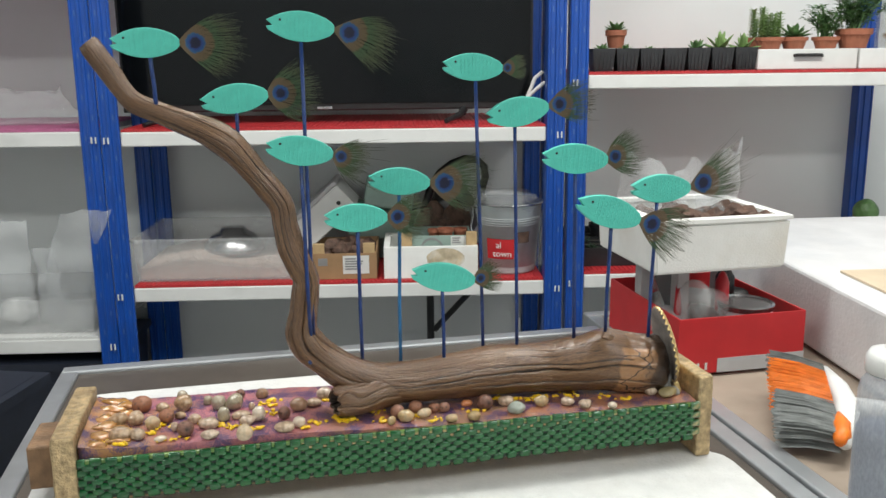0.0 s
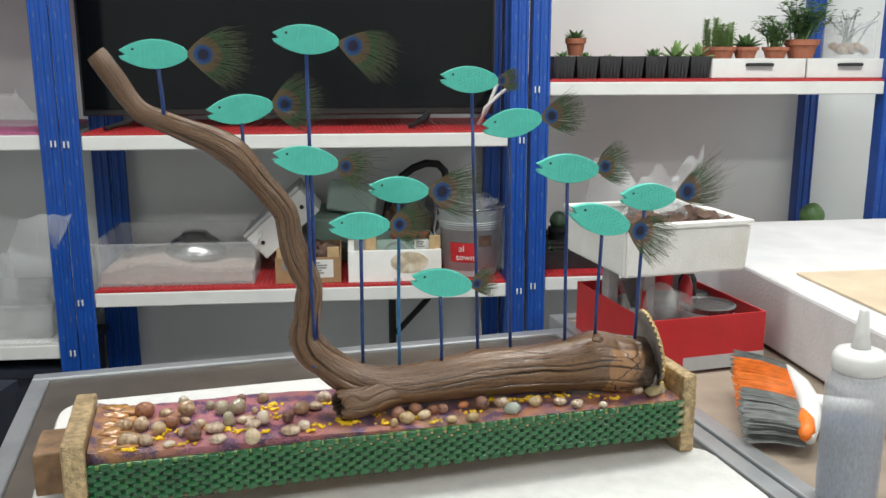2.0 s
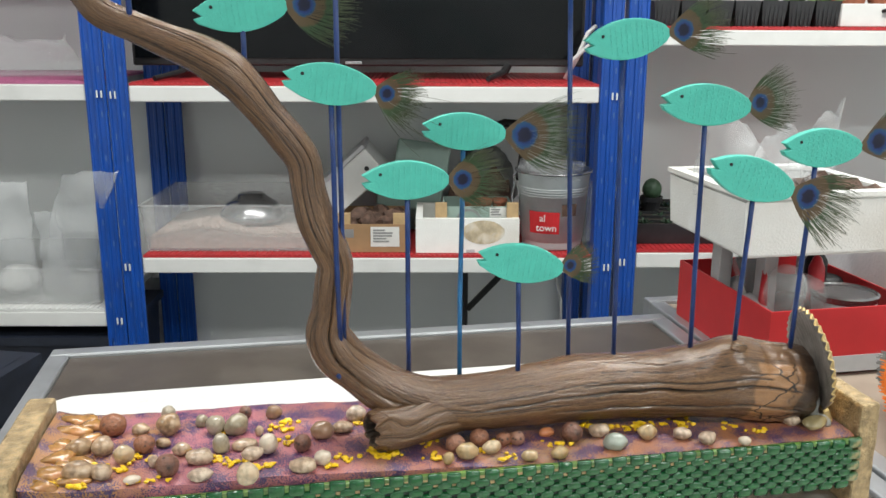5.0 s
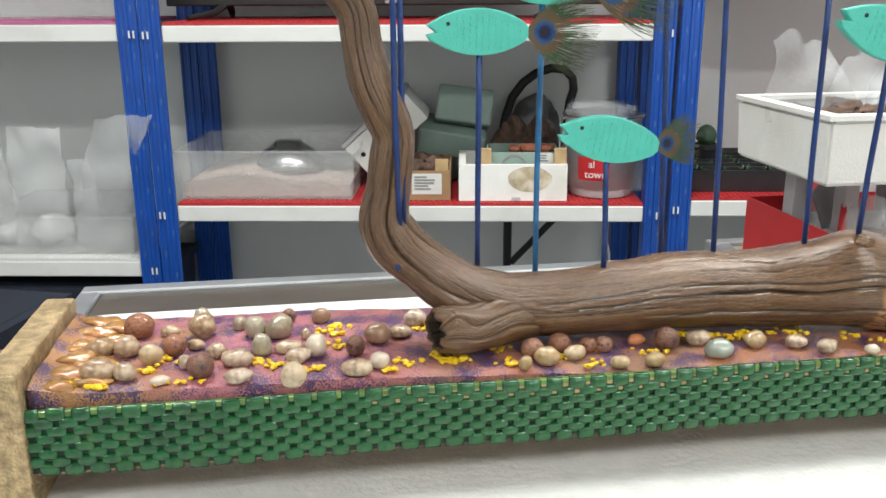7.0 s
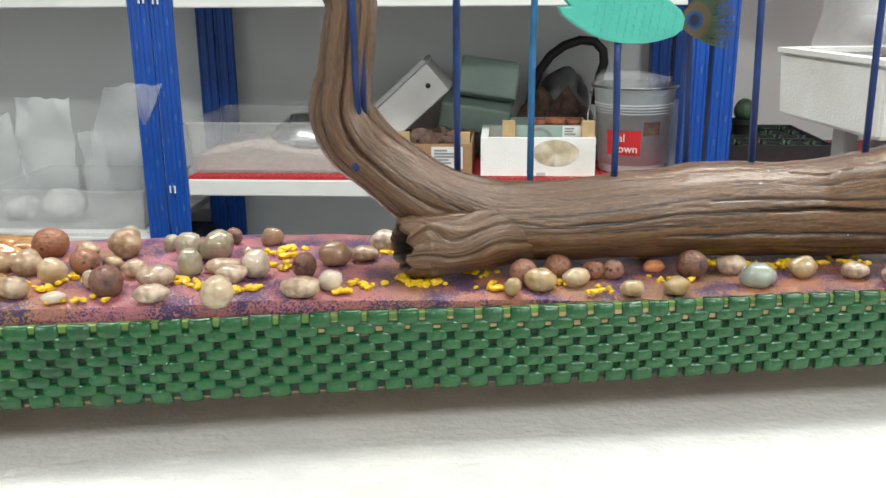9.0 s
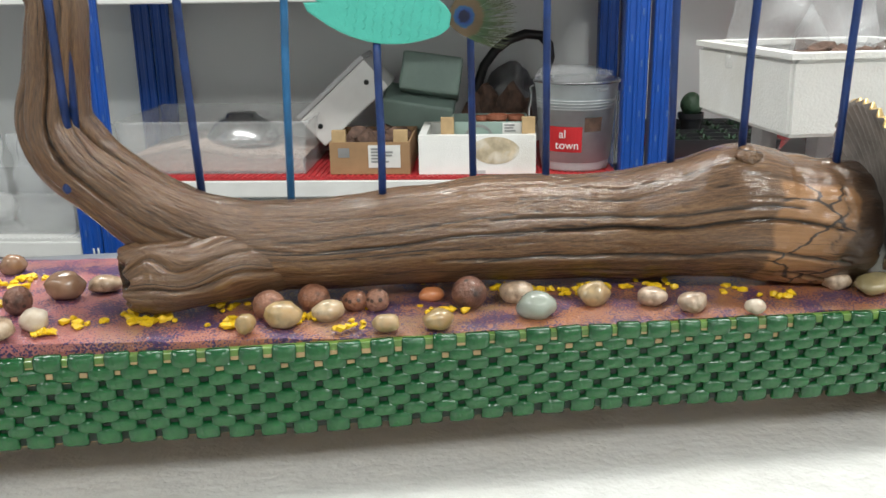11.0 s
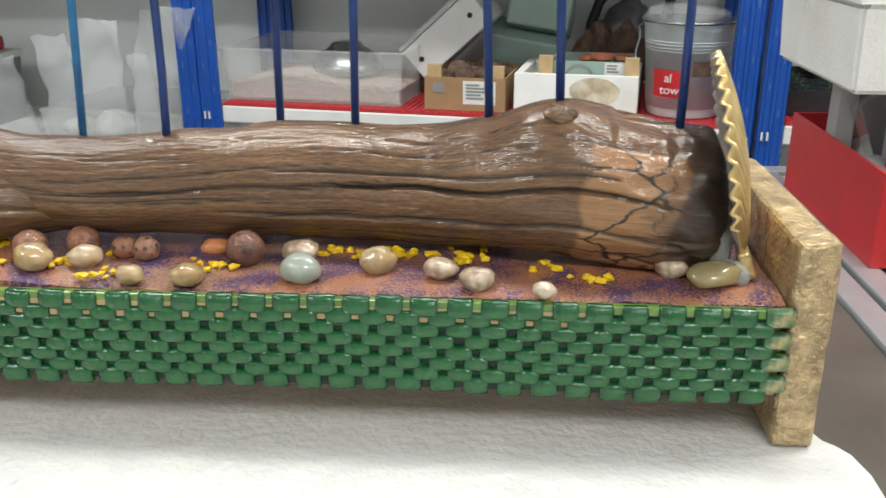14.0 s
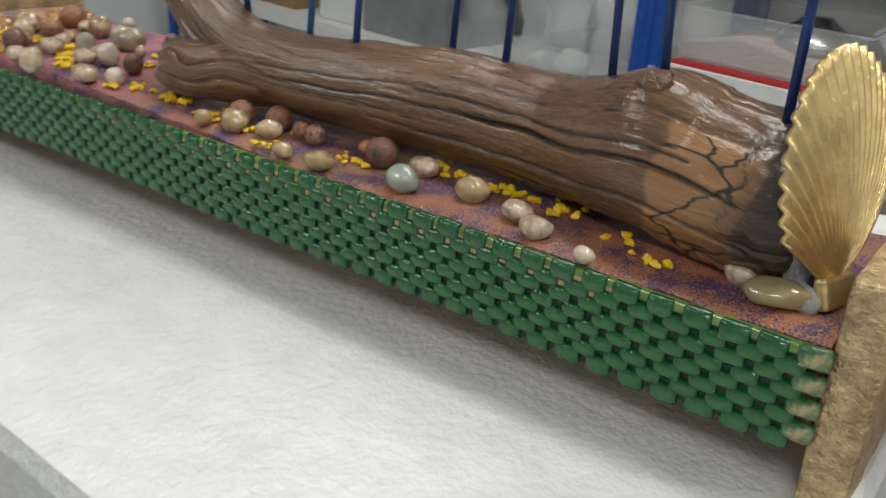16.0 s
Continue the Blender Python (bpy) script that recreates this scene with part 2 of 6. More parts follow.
    L(s4.outputs[0], m3.inputs[0])
    L(m2.outputs[0], m3.inputs[1])
    m3.inputs[2].default_value = (0.018, 0.01, 0.006, 1)
    # near black for cracks, fold valleys and the stub's hollow
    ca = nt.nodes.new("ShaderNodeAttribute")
    ca.attribute_name = "crack_recess"
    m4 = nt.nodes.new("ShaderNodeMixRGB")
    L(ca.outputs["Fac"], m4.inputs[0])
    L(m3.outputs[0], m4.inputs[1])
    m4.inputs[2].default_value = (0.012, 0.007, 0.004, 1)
    L(m4.outputs[0], b.inputs["Base Color"])
    b.inputs["Roughness"].default_value = 0.55
    b.inputs["Specular IOR Level"].default_value = 0.25
    b.inputs["Coat Weight"].default_value = 1.0
    b.inputs["Coat Roughness"].default_value = 0.09
    h = nt.nodes.new("ShaderNodeMath")
    h.operation = "MULTIPLY_ADD"
    L(streak.outputs["Fac"], h.inputs[0])
    h.inputs[1].default_value = 0.7
    L(fine.outputs["Fac"], h.inputs[2])
    h2 = nt.nodes.new("ShaderNodeMath")
    h2.operation = "MULTIPLY_ADD"
    L(s4.outputs[0], h2.inputs[0])
    h2.inputs[1].default_value = -2.0
    L(h.outputs[0], h2.inputs[2])
    bp = nt.nodes.new("ShaderNodeBump")
    bp.inputs["Strength"].default_value = 0.7
    bp.inputs["Distance"].default_value = 0.0012
    L(h2.outputs[0], bp.inputs["Height"])
    L(bp.outputs["Normal"], b.inputs["Normal"])
    rip = stretched(260, 16, 1, 3, 0.6)              # brushed varnish, finely rippled
    bc = nt.nodes.new("ShaderNodeBump")
    bc.inputs["Strength"].default_value = 0.55
    bc.inputs["Distance"].default_value = 0.0009
    L(rip.outputs["Fac"], bc.inputs["Height"])
    L(bc.outputs["Normal"], b.inputs["Coat Normal"])
    return m


def feather_mat():
    """Peacock eye: dark heart, blue ring, bronze field, green rim, greyish loose ends, from the barb's own coordinates."""
    m = bpy.data.materials.new("peacock_feather")
    m.use_nodes = True
    nt = m.node_tree
    b = nt.nodes["Principled BSDF"]
    L = nt.links.new
    at = nt.nodes.new("ShaderNodeAttribute")
    at.attribute_name = "vane"
    sub = nt.nodes.new("ShaderNodeVectorMath")
    sub.operation = "SUBTRACT"
    sub.inputs[1].default_value = (0.25, 0, 0)
    L(at.outputs["Vector"], sub.inputs[0])
    ln = nt.nodes.new("ShaderNodeVectorMath")
    ln.operation = "LENGTH"
    L(sub.outputs[0], ln.inputs[0])
    n = nt.nodes.new("ShaderNodeTexNoise")
    n.inputs["Scale"].default_value = 18
    L(at.outputs["Vector"], n.inputs["Vector"])
    ad = nt.nodes.new("ShaderNodeMath")
    ad.operation = "MULTIPLY_ADD"
    L(n.outputs["Fac"], ad.inputs[0])
    ad.inputs[1].default_value = 0.06
    L(ln.outputs["Value"], ad.inputs[2])
    r = nt.nodes.new("ShaderNodeValToRGB")
    e = r.color_ramp.elements
    e[0].position, e[0].color = 0.0, (0.004, 0.004, 0.02, 1)
    e[1].position, e[1].color = 1.0, (0.07, 0.075, 0.045, 1)
    for p, c in ((0.10, (0.005, 0.006, 0.035)), (0.125, (0.01, 0.045, 0.2)), (0.165, (0.015, 0.09, 0.2)), (0.185, (0.13, 0.085, 0.045)), (0.29, (0.13, 0.09, 0.045)),
                 (0.32, (0.045, 0.095, 0.04)), (0.5, (0.075, 0.095, 0.045))):
        x = e.new(p)
        x.color = (*c, 1)
    L(ad.outputs[0], r.inputs["Fac"])
    L(r.outputs["Color"], b.inputs["Base Color"])
    b.inputs["Roughness"].default_value = 0.45
    b.inputs["Sheen Weight"].default_value = 0.2
    return m


SCAR0, SCAR1 = LOG_SPAN - 0.045, LOG_SPAN - 0.010
M_WALL = mat("wall_paint", (0.78, 0.8, 0.8), 0.75, var=0.03, scale=3, bump=0.15, fine=260, dirt=(0.64, 0.64, 0.64), dirt_amt=0.35, dirt_scale=1.4)
M_CEIL = mat("ceiling_paint", (0.75, 0.75, 0.74), 0.8, var=0.03, scale=3, bump=0.1)
M_FLOOR = mat("floor_concrete", (0.24, 0.24, 0.245), 0.6, var=0.15, scale=4, bump=0.2, dirt=(0.16, 0.15, 0.14), dirt_amt=0.6)
M_BLUE = mat("blue_enamel", (0.006, 0.062, 0.32), 0.38, var=0.12, scale=14, bump=0.05, dirt=(0.02, 0.06, 0.28), dirt_amt=0.4)
M_SLOT = mat("slot_edge", (0.06, 0.13, 0.36), 0.4, var=0.1)
M_BEAM = mat("white_enamel", (0.66, 0.66, 0.65), 0.4, var=0.04, scale=8, bump=0.04, dirt=(0.4, 0.4, 0.38), dirt_amt=0.3, dirt_scale=9)
M_RED = mat("red_deck", (0.42, 0.025, 0.03), 0.5, var=0.15, scale=60, bump=0.2)
M_BOARD = mat("grey_board", (0.3, 0.3, 0.29), 0.7, var=0.1, scale=20)
M_PINK = mat("pink_mat", (0.42, 0.12, 0.24), 0.6, var=0.12)
M_BLACK = mat("black_plastic", (0.012, 0.012, 0.013), 0.45, var=0.2, bump=0.1)
M_SCREEN = mat("dark_screen", (0.004, 0.005, 0.006), 0.12, var=0.1, bump=0.0, spec=0.22)
M_STEEL = mat("table_aluminium", (0.5, 0.52, 0.54), 0.42, metal=0.75, var=0.08, scale=18, bump=0.08, dirt=(0.3, 0.3, 0.31), dirt_amt=0.5)
M_TOP = mat("brown_table_top", (0.075, 0.062, 0.052), 0.45, var=0.2, scale=12, bump=0.1, dirt=(0.12, 0.105, 0.09), dirt_amt=0.5)
M_TOP2 = mat("brown_board", (0.3, 0.24, 0.19), 0.6, var=0.12, scale=14, bump=0.15, dirt=(0.17, 0.13, 0.1), dirt_amt=0.5)
M_STYRO = mat("polystyrene", (0.62, 0.615, 0.605), 0.42, var=0.06, scale=60, bump=0.6, fine=240, dirt=(0.66, 0.62, 0.56), dirt_amt=0.35, dirt_scale=9)
M_STYRO2 = mat("polystyrene_box", (0.78, 0.78, 0.76), 0.6, var=0.03, scale=30, bump=0.4, fine=300, dirt=(0.5, 0.44, 0.35), dirt_amt=0.35, dirt_scale=7)
M_BLOCK = mat("painted_block", (0.66, 0.65, 0.66), 0.6, var=0.08, scale=9, bump=0.5, fine=140, dirt=(0.4, 0.42, 0.46), dirt_amt=0.5, dirt_scale=5)
M_PLY = mat("plywood", (0.62, 0.5, 0.36), 0.6, var=0.08, scale=20, dirt=(0.45, 0.34, 0.22), dirt_amt=0.4)
M_GREEN = mat("green_gloss", (0.0035, 0.07, 0.018), 0.15, var=0.4, scale=110, bump=0.3, fine=420, coat=0.25, dirt=(0.03, 0.12, 0.02), dirt_amt=0.5, dirt_scale=60)
M_GLAZE = mat("yellow_green_glaze", (0.1, 0.19, 0.035), 0.3, var=0.3, scale=90, coat=0.4)
M_GREENB = mat("green_dark", (0.004, 0.014, 0.007), 0.5, var=0.3, scale=80)
M_WOODB = mat("raw_pine", (0.42, 0.29, 0.15), 0.6, var=0.15, scale=40)
M_GOLD = mat("gold_painted_wood", (0.46, 0.34, 0.19), 0.38, metal=0.55, var=0.4, scale=160, bump=1.0, fine=520, dirt=(0.16, 0.1, 0.045), dirt_amt=0.6, dirt_scale=30)
M_PALEB = mat("pale_wood_block", (0.4, 0.27, 0.17), 0.6, var=0.3, scale=90, bump=0.4)
M_ENDW = mat("end_grain", (0.2, 0.115, 0.06), 0.6, var=0.35, scale=70, bump=0.5)
M_SHELL = mat("gold_shell", (0.66, 0.49, 0.23), 0.36, metal=0.75, var=0.2, scale=90, bump=0.3, dirt=(0.35, 0.2, 0.05), dirt_amt=0.5, dirt_scale=40)
M_SHELLB = mat("shell_inside", (0.22, 0.19, 0.17), 0.4, var=0.4, scale=70, bump=0.3)
M_FISH = mat("turquoise_paint", (0.085, 0.53, 0.43), 0.42, var=0.06, scale=160, bump=0.25, fine=900)
M_ROD = mat("blue_rod_paint", (0.008, 0.034, 0.15), 0.4, var=0.3, scale=90, bump=0.2)
M_ROD2 = mat("teal_rod_paint", (0.02, 0.13, 0.3), 0.4, var=0.3, scale=90, bump=0.2)
M_YELLOW = mat("yellow_grit", (0.75, 0.48, 0.01), 0.4, var=0.2, scale=200)
M_EYE = mat("eye_hole", (0.01, 0.012, 0.012), 0.4)
M_TAN = mat("tan_pebble", (0.37, 0.25, 0.16), 0.3, var=0.45, scale=260, bump=0.25, coat=0.6, dirt=(0.56, 0.45, 0.33), dirt_amt=0.9, dirt_scale=130, rand=0.25)
M_CREAM = mat("cream_pebble", (0.46, 0.34, 0.2), 0.3, var=0.35, scale=260, bump=0.1, coat=0.7, dirt=(0.36, 0.2, 0.09), dirt_amt=0.8, dirt_scale=130, rand=0.2)
M_WHITE = mat("white_pebble", (0.58, 0.49, 0.39), 0.3, var=0.2, scale=140, bump=0.15, coat=0.6, dirt=(0.4, 0.27, 0.17), dirt_amt=0.7, dirt_scale=150)
M_GREY = mat("grey_pebble", (0.36, 0.31, 0.23), 0.3, var=0.3, scale=120, bump=0.2, coat=0.5, dirt=(0.16, 0.13, 0.09), dirt_amt=0.8, dirt_scale=200, rand=0.25)
M_BLUEP = mat("blue_grey_pebble", (0.33, 0.36, 0.31), 0.2, var=0.15, scale=90, coat=0.8)
M_BROWN = mat("brown_pebble", (0.27, 0.16, 0.1), 0.26, var=0.3, scale=110, coat=0.5)
M_CLAY = mat("clay_ball", (0.31, 0.14, 0.085), 0.55, var=0.3, scale=260, bump=0.5, fine=600, coat=0.25, dirt=(0.05, 0.025, 0.02), dirt_amt=0.9, dirt_scale=260, rand=0.2)
M_DARKC = mat("dark_clay_ball", (0.2, 0.09, 0.06), 0.55, var=0.3, scale=120, bump=0.6, fine=500, coat=0.25, dirt=(0.02, 0.014, 0.012), dirt_amt=1.0, dirt_scale=90)
for pm_ in (M_CLAY, M_DARKC):                       # open pores in the fired skin
    nt_ = pm_.node_tree
    b_ = nt_.nodes["Principled BSDF"]
    vo_ = nt_.nodes.new("ShaderNodeTexVoronoi")
    vo_.inputs["Scale"].default_value = 230
    tc_ = nt_.nodes.new("ShaderNodeTexCoord")
    nt_.links.new(tc_.outputs["Object"], vo_.inputs["Vector"])
    rp_ = nt_.nodes.new("ShaderNodeMapRange")
    rp_.inputs["From Min"].default_value, rp_.inputs["From Max"].default_value = 0.17, 0.26
    rp_.inputs["To Min"].default_value, rp_.inputs["To Max"].default_value = 0.85, 0.0
    nt_.links.new(vo_.outputs["Distance"], rp_.inputs["Value"])
    mx_ = nt_.nodes.new("ShaderNodeMixRGB")
    nt_.links.new(rp_.outputs[0], mx_.inputs[0])
    nt_.links.new(b_.inputs["Base Color"].links[0].from_socket, mx_.inputs[1])
    mx_.inputs[2].default_value = (0.03, 0.016, 0.012, 1)
    nt_.links.new(mx_.outputs[0], b_.inputs["Base Color"])
M_AMBER = mat("amber_resin", (0.34, 0.17, 0.05), 0.12, var=0.45, scale=120, bump=0.5, fine=260, coat=0.9, dirt=(0.5, 0.2, 0.12), dirt_amt=0.6, dirt_scale=90)
M_ORANGE = mat("orange_chip", (0.55, 0.2, 0.08), 0.35, var=0.2, coat=0.5)
M_OLIVE = mat("olive_pebble", (0.3, 0.24, 0.12), 0.18, var=0.3, scale=80, coat=0.8)
M_BED = bed_mat()
M_LOG = log_mat()
M_FEATHER = feather_mat()


# ---- builders ----
def part(name, bm, material, parent=None, label="", smooth=False, m=None):
    me = bpy.data.meshes.new(name)
    bm.to_mesh(me)
    bm.free()
    for mm in (material if isinstance(material, (list, tuple)) else [material]):
        me.materials.append(mm)
    if smooth:
        me.polygons.foreach_set("use_smooth", [True] * len(me.polygons))
    ob = new(name, me)
    if parent:
        ob.parent = parent
    if m is not None:
        ob.matrix_basis = m
    if label:
        ob["label"] = label
    return ob


def root(name, m, label, category, group="", kind=""):
    return_ob = new(name)
    return_ob.empty_display_size = 0.02
    return_ob.matrix_basis = m
    return tagged(return_ob, label, category, group, kind)


def B():
    return bmesh.new()


def box(bm, x0, y0, z0, x1, y1, z1, bev=0.0, rot=None):
    made = bmesh.ops.create_cube(bm, size=1.0)["verts"]
    c = Vector(((x0 + x1) / 2, (y0 + y1) / 2, (z0 + z1) / 2))
    for v in made:
        v.co = Vector((v.co.x * (x1 - x0), v.co.y * (y1 - y0), v.co.z * (z1 - z0))) + c
    if bev:
        edges = list({e for v in made for e in v.link_edges})
        made = list({v for f in bmesh.ops.bevel(bm, geom=edges, offset=bev, segments=2, affect="EDGES", profile=0.5)["faces"] for v in f.verts} | {v for v in made if v.is_valid})
    if rot is not None:
        bmesh.ops.transform(bm, matrix=Matrix.Translation(c) @ rot @ Matrix.Translation(-c), verts=[v for v in made if v.is_valid])
    return bm


def lathe(bm, profile, n=28, x=0.0, y=0.0, z=0.0):
    rings = []
    for r, h in profile:
        rings.append([bm.verts.new((x + max(r, 1e-5) * math.cos(2 * math.pi * i / n), y + max(r, 1e-5) * math.sin(2 * math.pi * i / n), z + h)) for i in range(n)])
    for a, b in zip(rings, rings[1:]):
        for i in range(n):
            bm.faces.new((a[i], a[(i + 1) % n], b[(i + 1) % n], b[i]))
    bm.faces.new(rings[0][::-1])
    bm.faces.new(rings[-1])
    return bm


def tube(bm, pts, radii, n=10):
    pts = [Vector(p) for p in pts]
    rings = []
    for i, p in enumerate(pts):
        d = (pts[min(i + 1, len(pts) - 1)] - pts[max(i - 1, 0)]).normalized()
        a = d.orthogonal().normalized() if i == 0 else (prev - prev.dot(d) * d).normalized()
        prev = a
        c = d.cross(a)
        r = radii[i] if isinstance(radii, (list, tuple)) else radii
        rings.append([bm.verts.new(p + r * (math.cos(2 * math.pi * k / n) * a + math.sin(2 * math.pi * k / n) * c)) for k in range(n)])
    for a, b in zip(rings, rings[1:]):
        for k in range(n):
            bm.faces.new((a[k], a[(k + 1) % n], b[(k + 1) % n], b[k]))
    bm.faces.new(rings[0][::-1])
    bm.faces.new(rings[-1])
    return bm


def tray(bm, x0, y0, z0, x1, y1, z1, t=0.004, flare=0.0):
    """An open box with walls of thickness t; flare widens the rim."""
    def ring(dx, z, f):
        return [bm.verts.new(c) for c in ((x0 + dx - f, y0 + dx - f, z), (x1 - dx + f, y0 + dx - f, z), (x1 - dx + f, y1 - dx + f, z), (x0 + dx - f, y1 - dx + f, z))]
    rs = [ring(0, z0, 0), ring(0, z1, flare), ring(t, z1, flare), ring(t, z0 + t, 0)]
    for a, b in zip(rs, rs[1:]):
        for i in range(4):
            bm.faces.new((a[i], a[(i + 1) % 4], b[(i + 1) % 4], b[i]))
    bm.faces.new(rs[0][::-1])
    bm.faces.new(rs[-1])
    return bm


def lump(bm, x, y, z, rx, ry, rz, seed, rough=0.15, sub=3):
    vs = bmesh.ops.create_icosphere(bm, subdivisions=sub, radius=1.0)["verts"]
    for v in vs:
        k = 1 + rough * noise.noise(v.co * 1.1 + Vector((seed * 7.3, seed * 1.7, 0))) + rough * 0.4 * noise.noise(v.co * 2.7 + Vector((0, seed * 3.1, 9)))
        v.co = Vector((x + v.co.x * rx * k, y + v.co.y * ry * k, z + v.co.z * rz * k))
    return bm


def film(bm, w, h, seed, amp=0.02, nx=14, nz=16, taper=0.3, lean=0.0, thick=0.02):
    """A crumpled plastic bag standing up: a closed flattened sleeve, wide below, creased above."""
    rings = []
    for j in range(nz + 1):
        t = j / nz
        ring = []
        for i in range(nx * 2):
            a = 2 * math.pi * i / (nx * 2)
            ww = w * (1 - taper * t) / 2
            dd = thick * (1 - 0.85 * t)
            p = Vector((ww * math.cos(a) + lean * t * t, dd * math.sin(a), h * t))
            q = noise.noise(Vector((p.x * 22, p.z * 14, seed))) * amp
            q2 = noise.noise(Vector((p.x * 40, p.z * 25, seed + 5))) * amp * 0.6
            p += Vector((q2 * 0.5, q + q2, (noise.noise(Vector((p.x * 30, seed, 2))) * amp * 1.5) if t > 0.95 else 0))
            ring.append(bm.verts.new(p))
        rings.append(ring)
    for a, b in zip(rings, rings[1:]):
        for i in range(nx * 2):
            bm.faces.new((a[i], a[(i + 1) % (nx * 2)], b[(i + 1) % (nx * 2)], b[i]))
    bm.faces.new(rings[0][::-1])
    return bm


# ---- the room ----
def wall(name, u0, v0, u1, v1, z0, z1, material, label):
    return tagged(part(name, box(B(), u0, v0, z0, u1, v1, z1), material, m=SF), label, "wall", kind="structure")


wall("wall_north", -2.6, 0.475, 2.75, 0.68, 0, CEILING, M_WALL, "pale grey painted wall behind the shelving")
wall("wall_east", 2.75, -4.5, 2.87, 0.68, 0, CEILING, M_WALL, "pale grey painted side wall")
wall("wall_west", -2.72, -4.5, -2.6, 0.68, 0, CEILING, M_WALL, "pale grey painted side wall by the racks")
wall("wall_south", -2.72, -4.62, 2.87, -4.5, 0, CEILING, M_WALL, "pale grey painted wall facing the shelving")
tagged(part("floor", box(B(), -2.72, -4.62, -0.1, 2.87, 0.68, 0), M_FLOOR, m=SF), "grey scuffed concrete workshop floor", "floor", kind="structure")
tagged(part("ceiling", box(B(), -2.72, -4.62, CEILING, 2.87, 0.68, CEILING + 0.1), M_CEIL, m=SF), "white painted workshop ceiling", "ceiling", kind="structure")

for u, v in LAMPS:
    r = root("ceiling_light", SF @ pose(u, v, CEILING), "white light panel fixed to the ceiling", "lamp", "ceiling lights")
    bm = B()
    tray(bm, -0.62, -0.17, -0.05, 0.62, 0.17, -0.001, 0.01)
    part("housing", bm, M_BEAM, r)
    lamp = bpy.data.lights.new("tube_light", "AREA")
    lamp.shape, lamp.size, lamp.size_y, lamp.energy, lamp.color = "RECTANGLE", 1.2, 0.3, LAMP_W[v], (0.98, 1.0, 0.955)
    lo = new("tube_light", lamp)
    lo.parent = r
    lo.location = (0, 0, -0.056)


# ---- shelving ----
bm = box(B(), -0.0016, -0.0006, 0, 0.0016, 0.0004, 0.013, 0.0003)
SLOT_ME = bpy.data.meshes.new("slot")
bm.to_mesh(SLOT_ME)
bm.free()
SLOT_ME.materials.append(M_SLOT)


def rack(u0, u1, levels, label, deck, dz=0.0):
    """Blue slotted posts, white beams and coloured decks. u0, u1: outer faces of the posts."""
    r = root("shelving_rack", SF @ pose(u0, 0, 0), label, "shelving", "storage racks")
    w, pw, D = u1 - u0, 0.047, 0.46
    for x in (0, w - pw):
        for y in (0, D - 0.04):
            prof = [(0, 0), (0.002, -0.003), (0.006, -0.003), (0.008, 0), (0.0185, 0), (0.0205, -0.004), (0.0265, -0.004), (0.0285, 0), (0.039, 0), (0.041, -0.003), (0.045, -0.003), (0.047, 0),
                    (0.047, 0.0035), (0.0035, 0.0035), (0.0035, 0.04), (0, 0.04)]
            bm = B()
            f = bm.faces.new([bm.verts.new((x + px, y + py, 0)) for px, py in prof])
            up = bmesh.ops.extrude_face_region(bm, geom=[f])["geom"]
            bmesh.ops.translate(bm, vec=(0, 0, 2.1), verts=[v for v in up if isinstance(v, bmesh.types.BMVert)])
            bmesh.ops.recalc_face_normals(bm, faces=bm.faces)
            post = part("post", bm, M_BLUE, r)
            if y == 0:
                for k in range(9, 28):
                    ob = new("slot", SLOT_ME)
                    ob.parent = post
                    ob.location = (x + (0.0132 if k % 2 else 0.034), -0.0002, k * 0.05 + 0.013)
    for z0, z1 in levels:
        for y in (0.002, D - 0.042):
            bm = B()
            box(bm, pw + 0.001, y, z0, w - pw - 0.001, y + 0.03, z1, 0.003)
            part("beam", bm, M_BEAM, r)
        for x in (pw * 0.3, w - pw * 0.3):
            for dx in (-0.005, 0.005):
                part("clip", box(B(), x + dx - 0.0018, -0.0065, z0 + 0.008, x + dx + 0.0018, -0.0035, z0 + 0.024, 0.0005), M_BEAM, r, "bright steel locking tab")
        bm = B()
        n = int((w - 2 * pw - 0.008) / 0.012)
        line = [(pw + 0.002, z1 + 0.0005), (pw + 0.002, z1 + 0.006)]
        for k in range(n):
            x = pw + 0.004 + k * 0.012
            line += [(x + 0.002, z1 + 0.006), (x + 0.003, z1 + 0.0082), (x + 0.009, z1 + 0.0082), (x + 0.010, z1 + 0.006)]
        line += [(w - pw - 0.002, z1 + 0.006), (w - pw - 0.002, z1 + 0.0005)]
        f = bm.faces.new([bm.verts.new((px, 0.004, pz)) for px, pz in line])
        up = bmesh.ops.extrude_face_region(bm, geom=[f])["geom"]
        bmesh.ops.translate(bm, vec=(0, D - 0.016, 0), verts=[v for v in up if isinstance(v, bmesh.types.BMVert)])
        bmesh.ops.recalc_face_normals(bm, faces=bm.faces)
        # hidden board, added to keep the deck's colour from tinting the wall below
        part("board", box(B(), pw + 0.002, 0.034, z1 - 0.014, w - pw - 0.002, D - 0.044, z1 + 0.0002), M_BOARD, r, "grey board under the deck")
        part("deck", bm, M_BOARD if z1 < 0.2 else deck if deck is M_RED or z1 > 1 else M_BEAM, r)
    return r


# the level at 1.45 is unseen, added to shade the wall below it
rack(-2.3, -0.058, [(0.12, 0.157), (0.514, 0.551), (1.049, 1.086), (1.45, 1.487), (2.04, 2.077)], "blue and white steel storage rack with pink shelf mats", M_PINK)
rack(-0.056, 1.098, [(0.12, 0.157), (0.647, 0.684), (1.047, 1.083), (2.04, 2.077)], "blue and white steel storage rack with red decks", M_RED)
